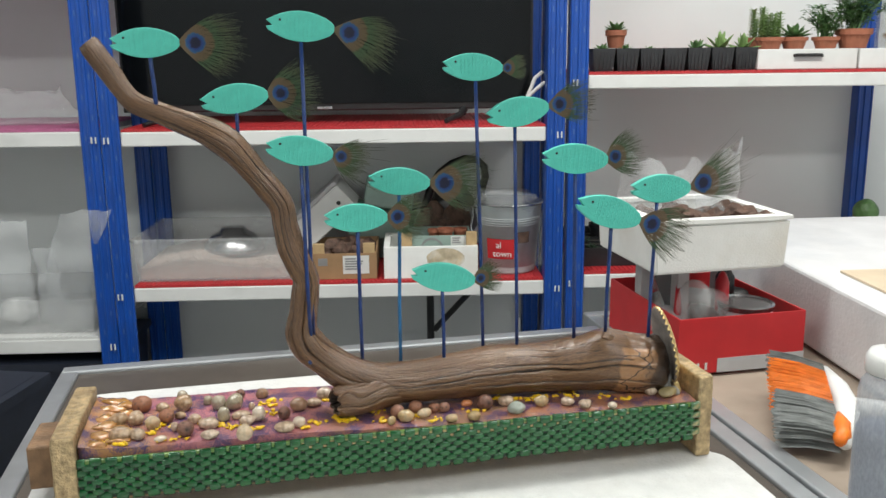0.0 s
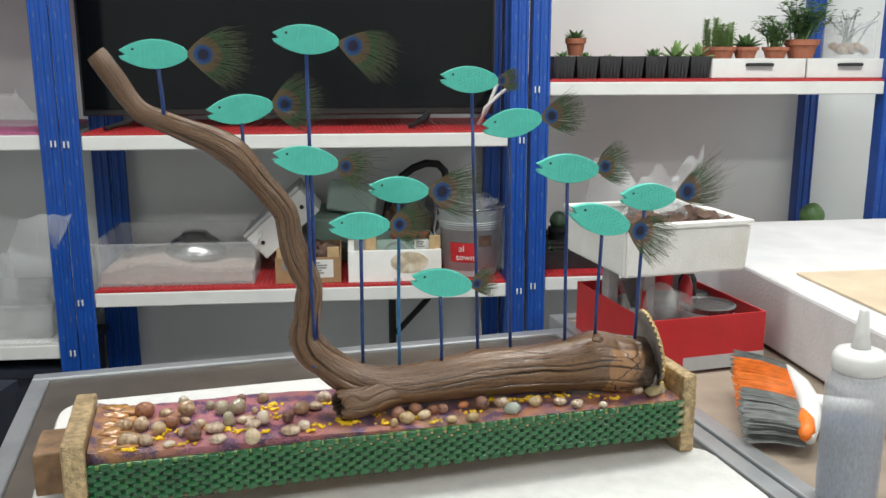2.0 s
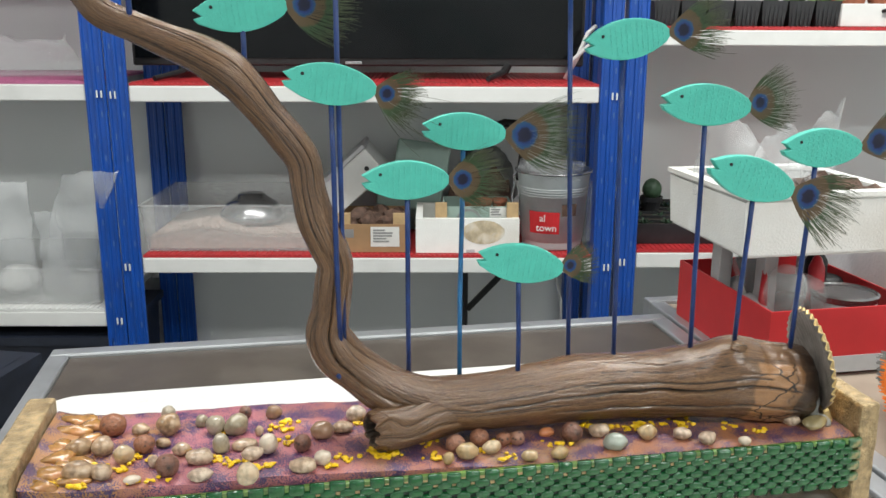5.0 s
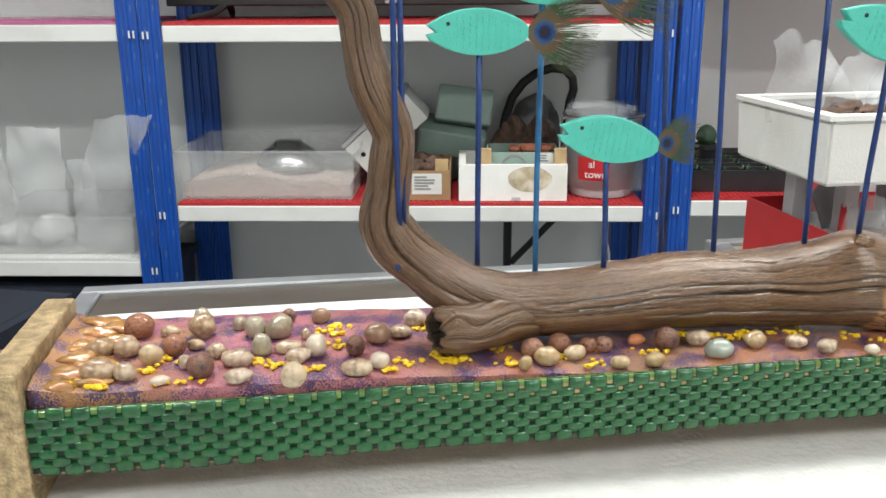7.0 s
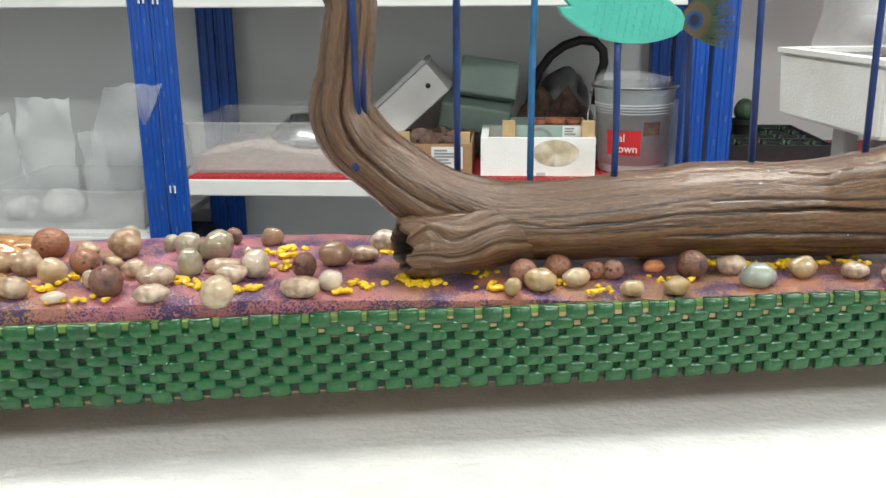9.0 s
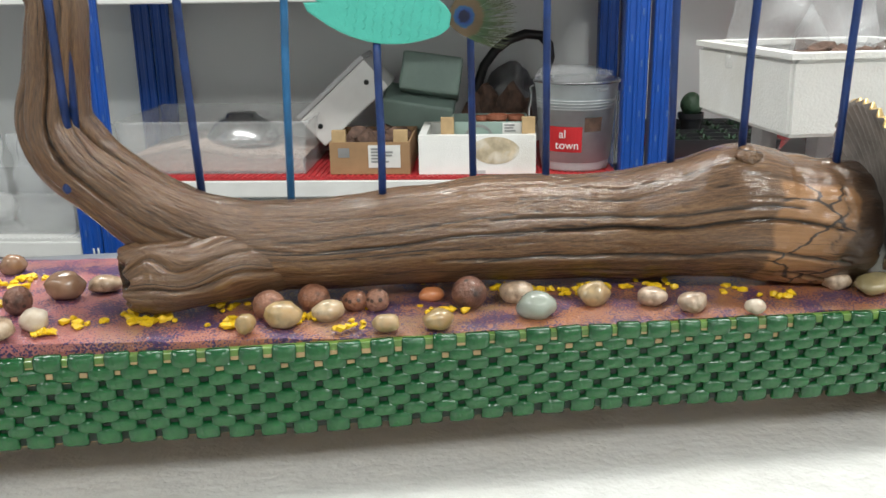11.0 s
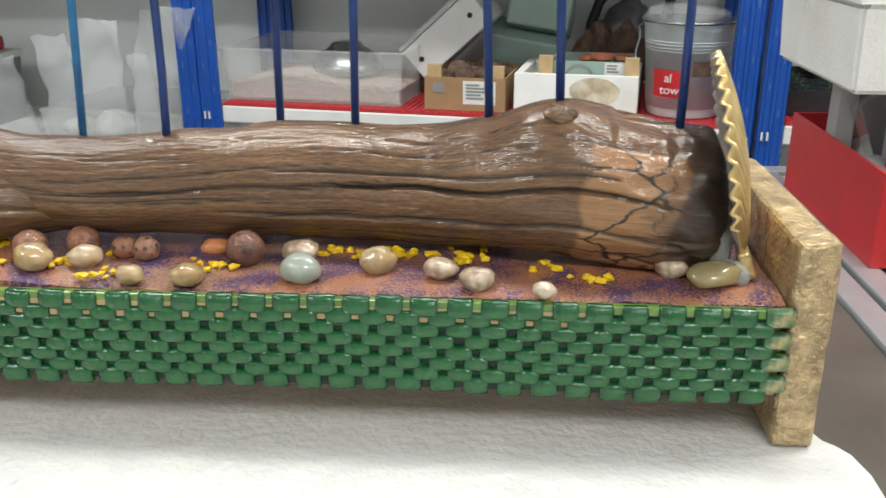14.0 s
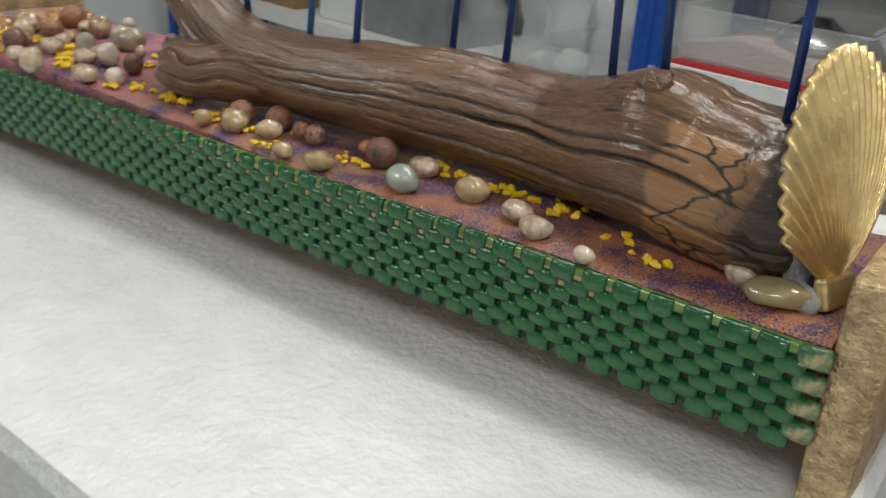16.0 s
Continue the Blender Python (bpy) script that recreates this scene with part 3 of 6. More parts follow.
rack(1.107, 2.105, [(0.12, 0.157), (0.660, 0.697), (1.175, 1.209), (2.04, 2.077)], "blue and white steel storage rack holding plants", M_RED)


# ---- work tables ----
def table(name, x0, y0, x1, y1, h, rim, top, label):
    r = root(name, pose(0, 0, 0), label, "table", "work tables")
    for a, b, c, d in ((x0, y0, x1, y0 + rim), (x0, y1 - rim, x1, y1), (x0, y0 + rim + 0.0005, x0 + rim, y1 - rim - 0.0005), (x1 - rim, y0 + rim + 0.0005, x1, y1 - rim - 0.0005)):
        part("frame_rail", box(B(), a, b, h - 0.045, c, d, h, 0.003), M_STEEL, r)
    part("tabletop", box(B(), x0 + rim + 0.0005, y0 + rim + 0.0005, h - 0.03, x1 - rim - 0.0005, y1 - rim - 0.0005, h - 0.006, 0.001), top, r)
    for a in (x0, x1 - 0.045):
        for b in (y0, y1 - 0.045):
            part("leg", box(B(), a, b, 0, a + 0.045, b + 0.045, h - 0.0455, 0.003), M_STEEL, r)
    return r


table("work_table", -0.32, 0.50, 0.645, 1.53, 0.75, 0.028, M_TOP, "aluminium-framed work table with dark brown top")
table("side_table", 0.652, 0.30, 1.75, 1.62, 0.75, 0.028, M_TOP2, "aluminium-framed side table with brown board top")

# ---- polystyrene slab under the sculpture ----
bm = B()
pts = []
for cx, cy, a0, rr in ((0.403, 0.997, 0, 0.027), (-0.170, 0.985, 90, 0.035), (-0.165, 0.615, 180, 0.035), (0.394, 0.605, 270, 0.05)):
    for k in range(7):
        a = radians(a0 + 15 * k)
        pts.append((cx + rr * math.cos(a), cy + rr * math.sin(a)))
# the edge is nibbled away beside the end board
pts += [(0.4445, 0.66), (0.4450, 0.690), (0.4425, 0.703), (0.4385, 0.709), (0.4350, 0.712), (0.4325, 0.719), (0.4305, 0.735)]
lowr = [bm.verts.new((x, y, 0.745)) for x, y in pts]
r1 = [bm.verts.new((x, y, 0.879)) for x, y in pts]
cen = Vector((0.12, 0.77))
r2 = [bm.verts.new((x + (cen.x - x) * 0.012, y + (cen.y - y) * 0.016, 0.886)) for x, y in pts]
N = len(pts)
for a, b in ((lowr, r1), (r1, r2)):
    for i in range(N):
        bm.faces.new((a[i], a[(i + 1) % N], b[(i + 1) % N], b[i]))
bm.faces.new(lowr[::-1])
bm.faces.new(r2)
tagged(part("polystyrene_slab", bm, M_STYRO), "thick white expanded-polystyrene slab lying on the table", "polystyrene slab")


# ---- the sculpture's trough ----
BX0, BX1, BY0, BY1 = -0.141, 0.410, 0.7085, 0.820


def mat_rise(x):
    return 0.0038 - 0.0026 * (x + 0.14) / 0.55


def sloped(bm):
    for v in bm.verts:
        v.co.z += mat_rise(v.co.x)
    return bm


def bed_z(x):
    return 0.952 - 0.008 * min(1.0, max(0.0, x / 0.2))


trough = root("display_trough", pose(0.13, 0.76, 0.886), "wooden trough with gold end boards and green beaded front", "sculpture base")
TI = trough.matrix_basis.inverted()


def tpart(name, bm, material, parent=None, label="", smooth=False):
    ob = part(name, bm, material, parent or trough, label, smooth)
    if parent is None:
        ob.matrix_basis = TI
    return ob


for x0, x1, y0 in ((-0.1600, -0.1415, 0.7005), (0.4105, 0.4255, 0.7065)):
    bm = box(B(), x0, y0, 0.8865, x1, 0.822, 0.967, 0.002)
    bmesh.ops.subdivide_edges(bm, edges=[e for e in bm.edges if e.calc_length() > 0.03], cuts=14, use_grid_fill=True)
    for v in bm.verts:
        v.co += Vector((noise.noise(v.co * 90), noise.noise(v.co * 90 + Vector((9, 0, 0))), noise.noise(v.co * 70 + Vector((0, 9, 0))))) * 0.0007
    for v in bm.verts:
        v.co.z = max(v.co.z, 0.8862)
    tpart("end_board", bm, M_GOLD, label="gold-painted rough end board")
tpart("side_block", box(B(), -0.189, 0.745, 0.905, -0.1602, 0.80, 0.944, 0.002), M_ENDW, label="dark end-grain wood block")
tpart("side_block", box(B(), 0.426, 0.744, 0.910, 0.441, 0.79, 0.946, 0.002), M_PALEB, label="pale raw wood block")
tpart("floor_board", box(B(), BX0, BY0, 0.907, BX1, BY1, 0.930, 0.001), M_WOODB)
# resin bed with an uneven surface
bm = B()
nx, ny = 110, 24
grid = [[None] * (ny + 1) for _ in range(nx + 1)]
for i in range(nx + 1):
    for j in range(ny + 1):
        x, y = BX0 + 0.0005 + (BX1 - BX0 - 0.001) * i / nx, BY0 + 0.001 + (BY1 - BY0 - 0.001) * j / ny
        z = bed_z(x) + 0.0014 * noise.noise(Vector((x * 40, y * 40, 0))) + 0.0005 * noise.noise(Vector((x * 160, y * 160, 4)))
        e = min(j, ny - j) / 3
        if e < 1:
            z -= 0.0016 * (1 - e) ** 2
        if x < -0.105:
            z += 0.006 * ((-0.105 - x) / 0.036) ** 2
        grid[i][j] = bm.verts.new((x, y, z))
for i in range(nx):
    for j in range(ny):
        bm.faces.new((grid[i][j], grid[i + 1][j], grid[i + 1][j + 1], grid[i][j + 1]))
rim = [e for e in bm.edges if e.is_boundary]
ext = bmesh.ops.extrude_edge_only(bm, edges=rim)["geom"]
for v in ext:
    if isinstance(v, bmesh.types.BMVert):
        v.co.z = 0.9302
for e in rim:
    e.smooth = False
tpart("resin_bed", bm, M_BED, label="pink and violet sand set in glossy resin", smooth=True)
part_front = tpart("front_panel", sloped(box(B(), BX0 - 0.001, 0.7050, 0.9065, BX1 - 0.006, 0.7062, 0.9385, 0.0006)), M_GREENB, label="dark green backing of the beaded mat")

# ---- driftwood ----
LOG = [((-0.1155, 0.783, 1.2775), 0.0080), ((-0.1120, 0.783, 1.2730), 0.0092), ((-0.1030, 0.782, 1.2590), 0.0092), ((-0.0920, 0.780, 1.2410), 0.0085), ((-0.0810, 0.778, 1.2280), 0.0093),
       ((-0.0620, 0.776, 1.2195), 0.0093), ((-0.0440, 0.775, 1.2120), 0.0103), ((-0.0260, 0.774, 1.2040), 0.0122), ((-0.0100, 0.773, 1.1940), 0.0136), ((0.0020, 0.772, 1.1820), 0.0124),
       ((0.0140, 0.770, 1.1670), 0.0108), ((0.0260, 0.768, 1.1520), 0.0112), ((0.0345, 0.766, 1.1380), 0.0109), ((0.0370, 0.764, 1.1200), 0.0110), ((0.0410, 0.761, 1.1020), 0.0124),
       ((0.0475, 0.759, 1.0860), 0.0128), ((0.0525, 0.758, 1.0720), 0.0117), ((0.0512, 0.757, 1.0590), 0.0121), ((0.0488, 0.757, 1.0420), 0.0124), ((0.0466, 0.757, 1.0250), 0.0146),
       ((0.0522, 0.756, 1.0120), 0.0160), ((0.0640, 0.754, 1.0005), 0.0152), ((0.0840, 0.752, 0.9850), 0.0172), ((0.1090, 0.751, 0.9735), 0.0190), ((0.1330, 0.753, 0.9705), 0.0192)]
LOG += [((0.1590, 0.757, 0.9690), 0.0203), ((0.1940, 0.761, 0.9700), 0.0220), ((0.2250, 0.765, 0.9700), 0.0236), ((0.2510, 0.766, 0.9695), 0.0240), ((0.2810, 0.764, 0.9690), 0.0242),
        ((0.3050, 0.759, 0.9715), 0.0262), ((0.3300, 0.752, 0.9745), 0.0285), ((0.3530, 0.750, 0.9725), 0.0292), ((0.3720, 0.749, 0.9705), 0.0288), ((0.3860, 0.748, 0.9700), 0.0268), ((0.3910, 0.748, 0.9700), 0.0190)]


def smooth_path(pts, n):
    """Catmull-Rom through centre and radius."""
    out = []
    ps = [Vector((*c, r)) for c, r in pts]
    segs = len(ps) - 1
    for k in range(n + 1):
        t = k / n * segs
        i = min(int(t), segs - 1)
        f = t - i
        p0, p1, p2, p3 = ps[max(i - 1, 0)], ps[i], ps[i + 1], ps[min(i + 2, segs)]
        out.append(0.5 * ((2 * p1) + (p2 - p0) * f + (2 * p0 - 5 * p1 + 4 * p2 - p3) * f * f + (3 * p1 - p0 - 3 * p2 + p3) * f ** 3))
    return out


def driftwood():
    path = smooth_path(LOG, 520)
    n = 200
    verts, faces, grain, darkening = [], [], [], []
    rc = random.Random(11)
    cracks = [(0.545, 0.685, 2.95, 0.06, 0.0034, 0.055), (0.50, 0.69, 3.45, 0.10, 0.0026, 0.05), (0.44, 0.62, 3.05, -0.12, 0.0018, 0.04), (0.52, 0.665, 2.75, 0.05, 0.0018, 0.04), (0.55, 0.69, 3.85, 0.10, 0.0016, 0.04)]
    cracks += [(lo, lo + rc.uniform(0.04, 0.13), rc.uniform(0, 6.28), rc.uniform(-0.25, 0.25), rc.uniform(0.0006, 0.0012), rc.uniform(0.014, 0.024)) for lo in [rc.uniform(0.03, 0.62) for _ in range(75)]]
    s = 0.0
    last = None
    side = Vector((0, 1, 0))
    for k, p in enumerate(path):
        c = p.to_3d()
        if last is not None:
            s += (c - last).length
        last = c
        d = (path[min(k + 1, len(path) - 1)].to_3d() - path[max(k - 1, 0)].to_3d()).normalized()
        a = (side - side.dot(d) * d).normalized()
        up = d.cross(a)
        if up.z < 0 and abs(d.z) < 0.9:
            up = -up
        for i in range(n):
            th = 2 * math.pi * i / n
            ca, sa = math.cos(th), math.sin(th)
            tw = th + 0.5 * s
            g = Vector((s, math.cos(tw), math.sin(tw)))
            r = p[3] * (1 + 0.06 * noise.noise(Vector((s * 24, ca * 1.1, sa * 1.1))) + 0.05 * noise.noise(Vector((s * 45, ca * 2.0, sa * 2.0 + 7))))
            gr = noise.noise(Vector((s * 4, g.y * 5.0, g.z * 5.0)))
            r -= 0.0005 * max(0, 1 - abs(gr) * 40) * min(1, p[3] / 0.012)
            gr2 = noise.noise(Vector((s * 3.5 + 30, g.y * 2.4, g.z * 2.4)))
            r -= 0.0008 * max(0, 1 - abs(gr2) * 45)
            # deep folds that run through the bend, their valleys coloured darker
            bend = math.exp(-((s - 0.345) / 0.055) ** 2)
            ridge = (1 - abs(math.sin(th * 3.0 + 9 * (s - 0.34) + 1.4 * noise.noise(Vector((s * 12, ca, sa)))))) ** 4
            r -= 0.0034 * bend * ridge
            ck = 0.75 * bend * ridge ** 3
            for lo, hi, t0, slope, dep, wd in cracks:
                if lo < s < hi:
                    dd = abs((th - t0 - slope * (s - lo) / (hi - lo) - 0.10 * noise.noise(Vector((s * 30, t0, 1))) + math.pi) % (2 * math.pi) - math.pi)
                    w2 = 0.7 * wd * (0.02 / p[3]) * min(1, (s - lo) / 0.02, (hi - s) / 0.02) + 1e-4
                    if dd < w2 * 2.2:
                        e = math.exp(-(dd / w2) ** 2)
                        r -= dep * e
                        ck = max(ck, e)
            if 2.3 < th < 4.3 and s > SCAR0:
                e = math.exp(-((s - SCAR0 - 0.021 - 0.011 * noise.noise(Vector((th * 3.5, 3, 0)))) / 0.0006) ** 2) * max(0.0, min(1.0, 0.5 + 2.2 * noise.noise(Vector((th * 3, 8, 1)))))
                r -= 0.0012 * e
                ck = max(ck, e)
            darkening.append(min(1.0, ck * 1.2))
            if s > SCAR0:
                r += 0.0016 * noise.noise(Vector((s * 120, g.y * 3.5, g.z * 3.5))) * min(1, (s - SCAR0) / 0.01) - 0.0008
            # swelling under the knot
            r += 0.0050 * math.exp(-((c.x - 0.331) / 0.017) ** 2) * max(0.0, (ca * a + sa * up).dot(Vector((0, -0.42, 0.907)))) ** 5 * (c.z < 1.0)
            q = c + r * (ca * a + sa * up)
            q.z = max(q.z, bed_z(q.x) - 0.004) if q.z < 0.96 else q.z
            verts.append(q)
            grain.append((s, math.cos(tw), math.sin(tw)))
    rings = len(path)
    for k in range(rings - 1):
        for i in range(n):
            faces.append((k * n + i, k * n + (i + 1) % n, (k + 1) * n + (i + 1) % n, (k + 1) * n + i))
    faces.append(tuple(range(n))[::-1])
    faces.append(tuple((rings - 1) * n + i for i in range(n)))
    me = bpy.data.meshes.new("driftwood_branch")
    me.from_pydata(verts, [], faces)
    at = me.attributes.new("grain", "FLOAT_VECTOR", "POINT")
    at.data.foreach_set("vector", [c for g in grain for c in g])
    at = me.attributes.new("crack_recess", "FLOAT", "POINT")
    at.data.foreach_set("value", darkening)
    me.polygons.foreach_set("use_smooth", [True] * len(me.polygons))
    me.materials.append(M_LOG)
    me.update()
    bm2 = bmesh.new()
    bm2.from_mesh(me)
    bmesh.ops.recalc_face_normals(bm2, faces=bm2.faces)
    bm2.to_mesh(me)
    bm2.free()
    return new("driftwood_branch", me), s


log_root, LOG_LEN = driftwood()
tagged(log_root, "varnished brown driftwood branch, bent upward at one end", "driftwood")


def knob(x, y, z, rx, ry, rz, seed, name, label):
    bm = lump(B(), x, y, z, rx, ry, rz, seed, 0.25, 5)
    for v in bm.verts:                     # rings of grown-over grain
        d = v.co - Vector((x, y, z))
        q = math.hypot(d.x / rx, d.z / rz) + 0.25 * noise.noise(v.co * 90)
        v.co.y += 0.02 * ry * math.sin(q * 24)
    ob = part(name, bm, M_LOG, log_root, label, smooth=True)
    at = ob.data.attributes.new("grain", "FLOAT_VECTOR", "POINT")
    vals = []
    for v in ob.data.vertices:
        d = v.co - Vector((x, y, z))
        vals += [0.12 + d.x * 0.8, d.z * 75 + d.x * d.x * 900 + d.x * 12, 0.3]
    at.data.foreach_set("vector", vals)
    return ob


knob(0.330, 0.7375, 1.0035, 0.0062, 0.0055, 0.0045, 3, "knot", "small raised knot")


def stub():
    """The broken end of the trunk at the bend: grooved sides, a ragged hollow end."""
    pts = [((0.142, 0.755, 0.9690), 0.0150), ((0.124, 0.749, 0.9675), 0.0160), ((0.106, 0.741, 0.9665), 0.0158), ((0.091, 0.736, 0.9655), 0.0152), ((0.079, 0.7335, 0.9650), 0.0145),
           ((0.0715, 0.7320, 0.9645), 0.0122), ((0.0725, 0.7330, 0.9640), 0.0095), ((0.0790, 0.7355, 0.9640), 0.0075), ((0.0850, 0.7370, 0.9640), 0.0028)]
    path = smooth_path(pts, 150)
    n = 150
    verts, faces, grain, darkening = [], [], [], []
    d = (Vector(pts[0][0]) - Vector(pts[4][0])).normalized()
    a = Vector((0, 1, 0))
    a = (a - a.dot(d) * d).normalized()
    up = d.cross(a)
    for k, p in enumerate(path):
        t = k / (len(path) - 1)
        for i in range(n):
            th = 2 * math.pi * i / n
            ca, sa = math.cos(th), math.sin(th)
            wob = noise.noise(Vector((t * 5, ca * 1.5, sa * 1.5)))
            groove = (1 - abs(math.sin(th * 4.5 + 2.2 * t + 1.6 * wob))) ** 5
            fineg = (1 - abs(math.sin(th * 13 + 3.0 * t + 3.0 * wob))) ** 6
            r = p[3] * (1 + 0.10 * wob + 0.10 * noise.noise(Vector((ca * 3, sa * 3, 5))) * (t > 0.5)) - (0.0024 * groove + 0.0007 * fineg) * min(1.0, t * 3)
            q = p.to_3d() + r * (ca * a + sa * up)
            q.x += 0.0035 * noise.noise(Vector((ca * 2.2, sa * 2.2, 1))) * max(0.0, min(1.0, (t - 0.35) / 0.2))
            q.z = max(q.z, bed_z(q.x) - 0.002)
            verts.append(q)
            grain.append((0.42 + 0.08 * t, math.cos(th + 0.6 * t + 0.4 * wob), math.sin(th + 0.6 * t + 0.4 * wob)))
            # groove bottoms and the inside of the hollow end coloured darker
            darkening.append(max(min(0.85, max(0.0, (t - 0.68) / 0.08)), 0.8 * groove ** 3 * min(1.0, t * 3)))
    for k in range(len(path) - 1):
        for i in range(n):
            faces.append((k * n + i, k * n + (i + 1) % n, (k + 1) * n + (i + 1) % n, (k + 1) * n + i))
    faces.append(tuple((len(path) - 1) * n + i for i in range(n)))
    me = bpy.data.meshes.new("burl")
    me.from_pydata(verts, [], faces)
    me.attributes.new("grain", "FLOAT_VECTOR", "POINT").data.foreach_set("vector", [c for g in grain for c in g])
    me.attributes.new("crack_recess", "FLOAT", "POINT").data.foreach_set("value", darkening)
    me.materials.append(M_LOG)
    bm2 = bmesh.new()
    bm2.from_mesh(me)
    bmesh.ops.recalc_face_normals(bm2, faces=bm2.faces)
    bm2.to_mesh(me)
    bm2.free()
    me.polygons.foreach_set("use_smooth", [True] * len(me.polygons))
    ob = new("burl", me)
    ob.parent = log_root
    ob["label"] = "dark hollow broken stub at the bend"


stub()
part("rod_end", lump(B(), 0.052, 0.7412, 1.001, 0.0018, 0.0018, 0.0022, 2, 0.2, 2), M_ROD, log_root, "blue rod tip poking through")

# ---- fish on rods ----
def fish_body_mesh():
    bm = B()
    pts = []
    n = 22
    for k in range(n + 1):
        t = k / n
        x = -0.027 + 0.0562 * t
        pts.append((x, 0.0128 * math.sin(math.pi * min(1, t * 0.9 + 0.05)) ** 0.66))
    outline = [(-0.0285, 0.0035), *[(x, z) for x, z in pts[1:-1]], (0.0292, 0.0026), (0.0292, -0.0026)]
    outline += [(x, -z) for x, z in reversed(pts[2:-1])] + [(-0.0265, -0.0048), (-0.0285, -0.0018), (-0.0232, -0.0006)]
    vs = [bm.verts.new((x, -0.003, z)) for x, z in outline]
    f = bm.faces.new(vs)
    ext = bmesh.ops.extrude_face_region(bm, geom=[f])["geom"]
    for v in ext:
        if isinstance(v, bmesh.types.BMVert):
            v.co.y += 0.006
    bmesh.ops.recalc_face_normals(bm, faces=bm.faces)
    rimedges = [e for e in bm.edges if abs(e.verts[0].co.y - e.verts[1].co.y) < 1e-6]
    bmesh.ops.bevel(bm, geom=rimedges, offset=0.0009, segments=2, affect="EDGES", profile=0.6)
    # pressed scale marks: small raised crescents on both faces
    for side in (-1, 1):
        for i in range(11):
            for j in range(-3, 4):
                x = -0.0125 + i * 0.0036
                z = j * 0.0034 + (0.0017 if i % 2 else 0)
                h = 0.0128 * math.sin(math.pi * min(1, (x + 0.027) / 0.0562 * 0.9 + 0.05)) ** 0.66
                if abs(z) > h - 0.0025:
                    continue
                a = [bm.verts.new((x + 0.0015 * math.cos(q), side * (0.0031 + 0.00022 * w), z + 0.0015 * math.sin(q) * rr)) for w, rr in ((1, 1.0),) for q in (-1.2, -0.6, 0, 0.6, 1.2)]
                b = [bm.verts.new((x + 0.0009 * math.cos(q) - 0.0003, side * 0.0029, z + 0.0010 * math.sin(q))) for q in (-1.2, -0.6, 0, 0.6, 1.2)]
                c = [bm.verts.new((x + 0.0019 * math.cos(q), side * 0.0029, z + 0.0019 * math.sin(q))) for q in (-1.2, -0.6, 0, 0.6, 1.2)]
                for k in range(4):
                    bm.faces.new((a[k], a[k + 1], b[k + 1], b[k]))
                    bm.faces.new((a[k], c[k], c[k + 1], a[k + 1]))
    me = bpy.data.meshes.new("fish_body")
    bm.to_mesh(me)
    bm.free()
    me.materials.append(M_FISH)
    return me


FISH_ME = fish_body_mesh()
bm = B()
lathe(bm, [(0.0011, 0.0), (0.0011, 0.0003), (0.0004, 0.0005)], 12)
EYE_ME = bpy.data.meshes.new("eye")
bm.to_mesh(EYE_ME)
bm.free()
EYE_ME.materials.append(M_EYE)


def feather(bm, layer, length, spread, droop, seed, wisp):
    """Barbs fanning from the quill; returns strips with their own vane coordinates. Lies in x-z, root at the origin."""
    rnd = random.Random(seed)
    n = 210
    for k in range(n):
        t = k / (n - 1) * 2 - 1
        th0 = t * spread * (1 + 0.05 * rnd.uniform(-1, 1))
        ln = length * (0.84 + 0.16 * math.cos(t * 1.5)) * rnd.uniform(0.78, 1.03) * (1 + (wisp * rnd.random() if rnd.random() < 0.1 else 0))
        curl = rnd.uniform(-0.2, 0.2) + droop
        yoff = rnd.uniform(-0.0012, 0.0012)
        prev = None
        p = Vector((0, 0, 0))
        seg = 10
        for j in range(seg + 1):
            q = j / seg
            ang = th0 * (1.45 - 0.95 * q) + curl * q * q
            if j:
                p = p + Vector((math.cos(ang), 0, math.sin(ang))) * (ln / seg)
            gap = ln * q * 2.4 * spread / n
            solid = 1.0 if q < 0.5 else max(0.0, 1 - (q - 0.5) / 0.3)
            wide = max(0.00023 * (1.3 - q), 0.66 * gap * solid)
            nrm = Vector((-math.sin(ang), 0, math.cos(ang)))
            y = yoff * q + 0.004 * q * q * math.cos(t * 2) - 0.0015 * abs(t) * q
            a = bm.verts.new(p + nrm * wide + Vector((0, y, 0)))
            b = bm.verts.new(p - nrm * wide + Vector((0, y + 0.00008, 0)))
            for v in (a, b):
                v[layer] = Vector((v.co.x / length, v.co.z / length, rnd.random() * 0.02))
            if prev:
                bm.faces.new((prev[0], prev[1], b, a))
            prev = (a, b)


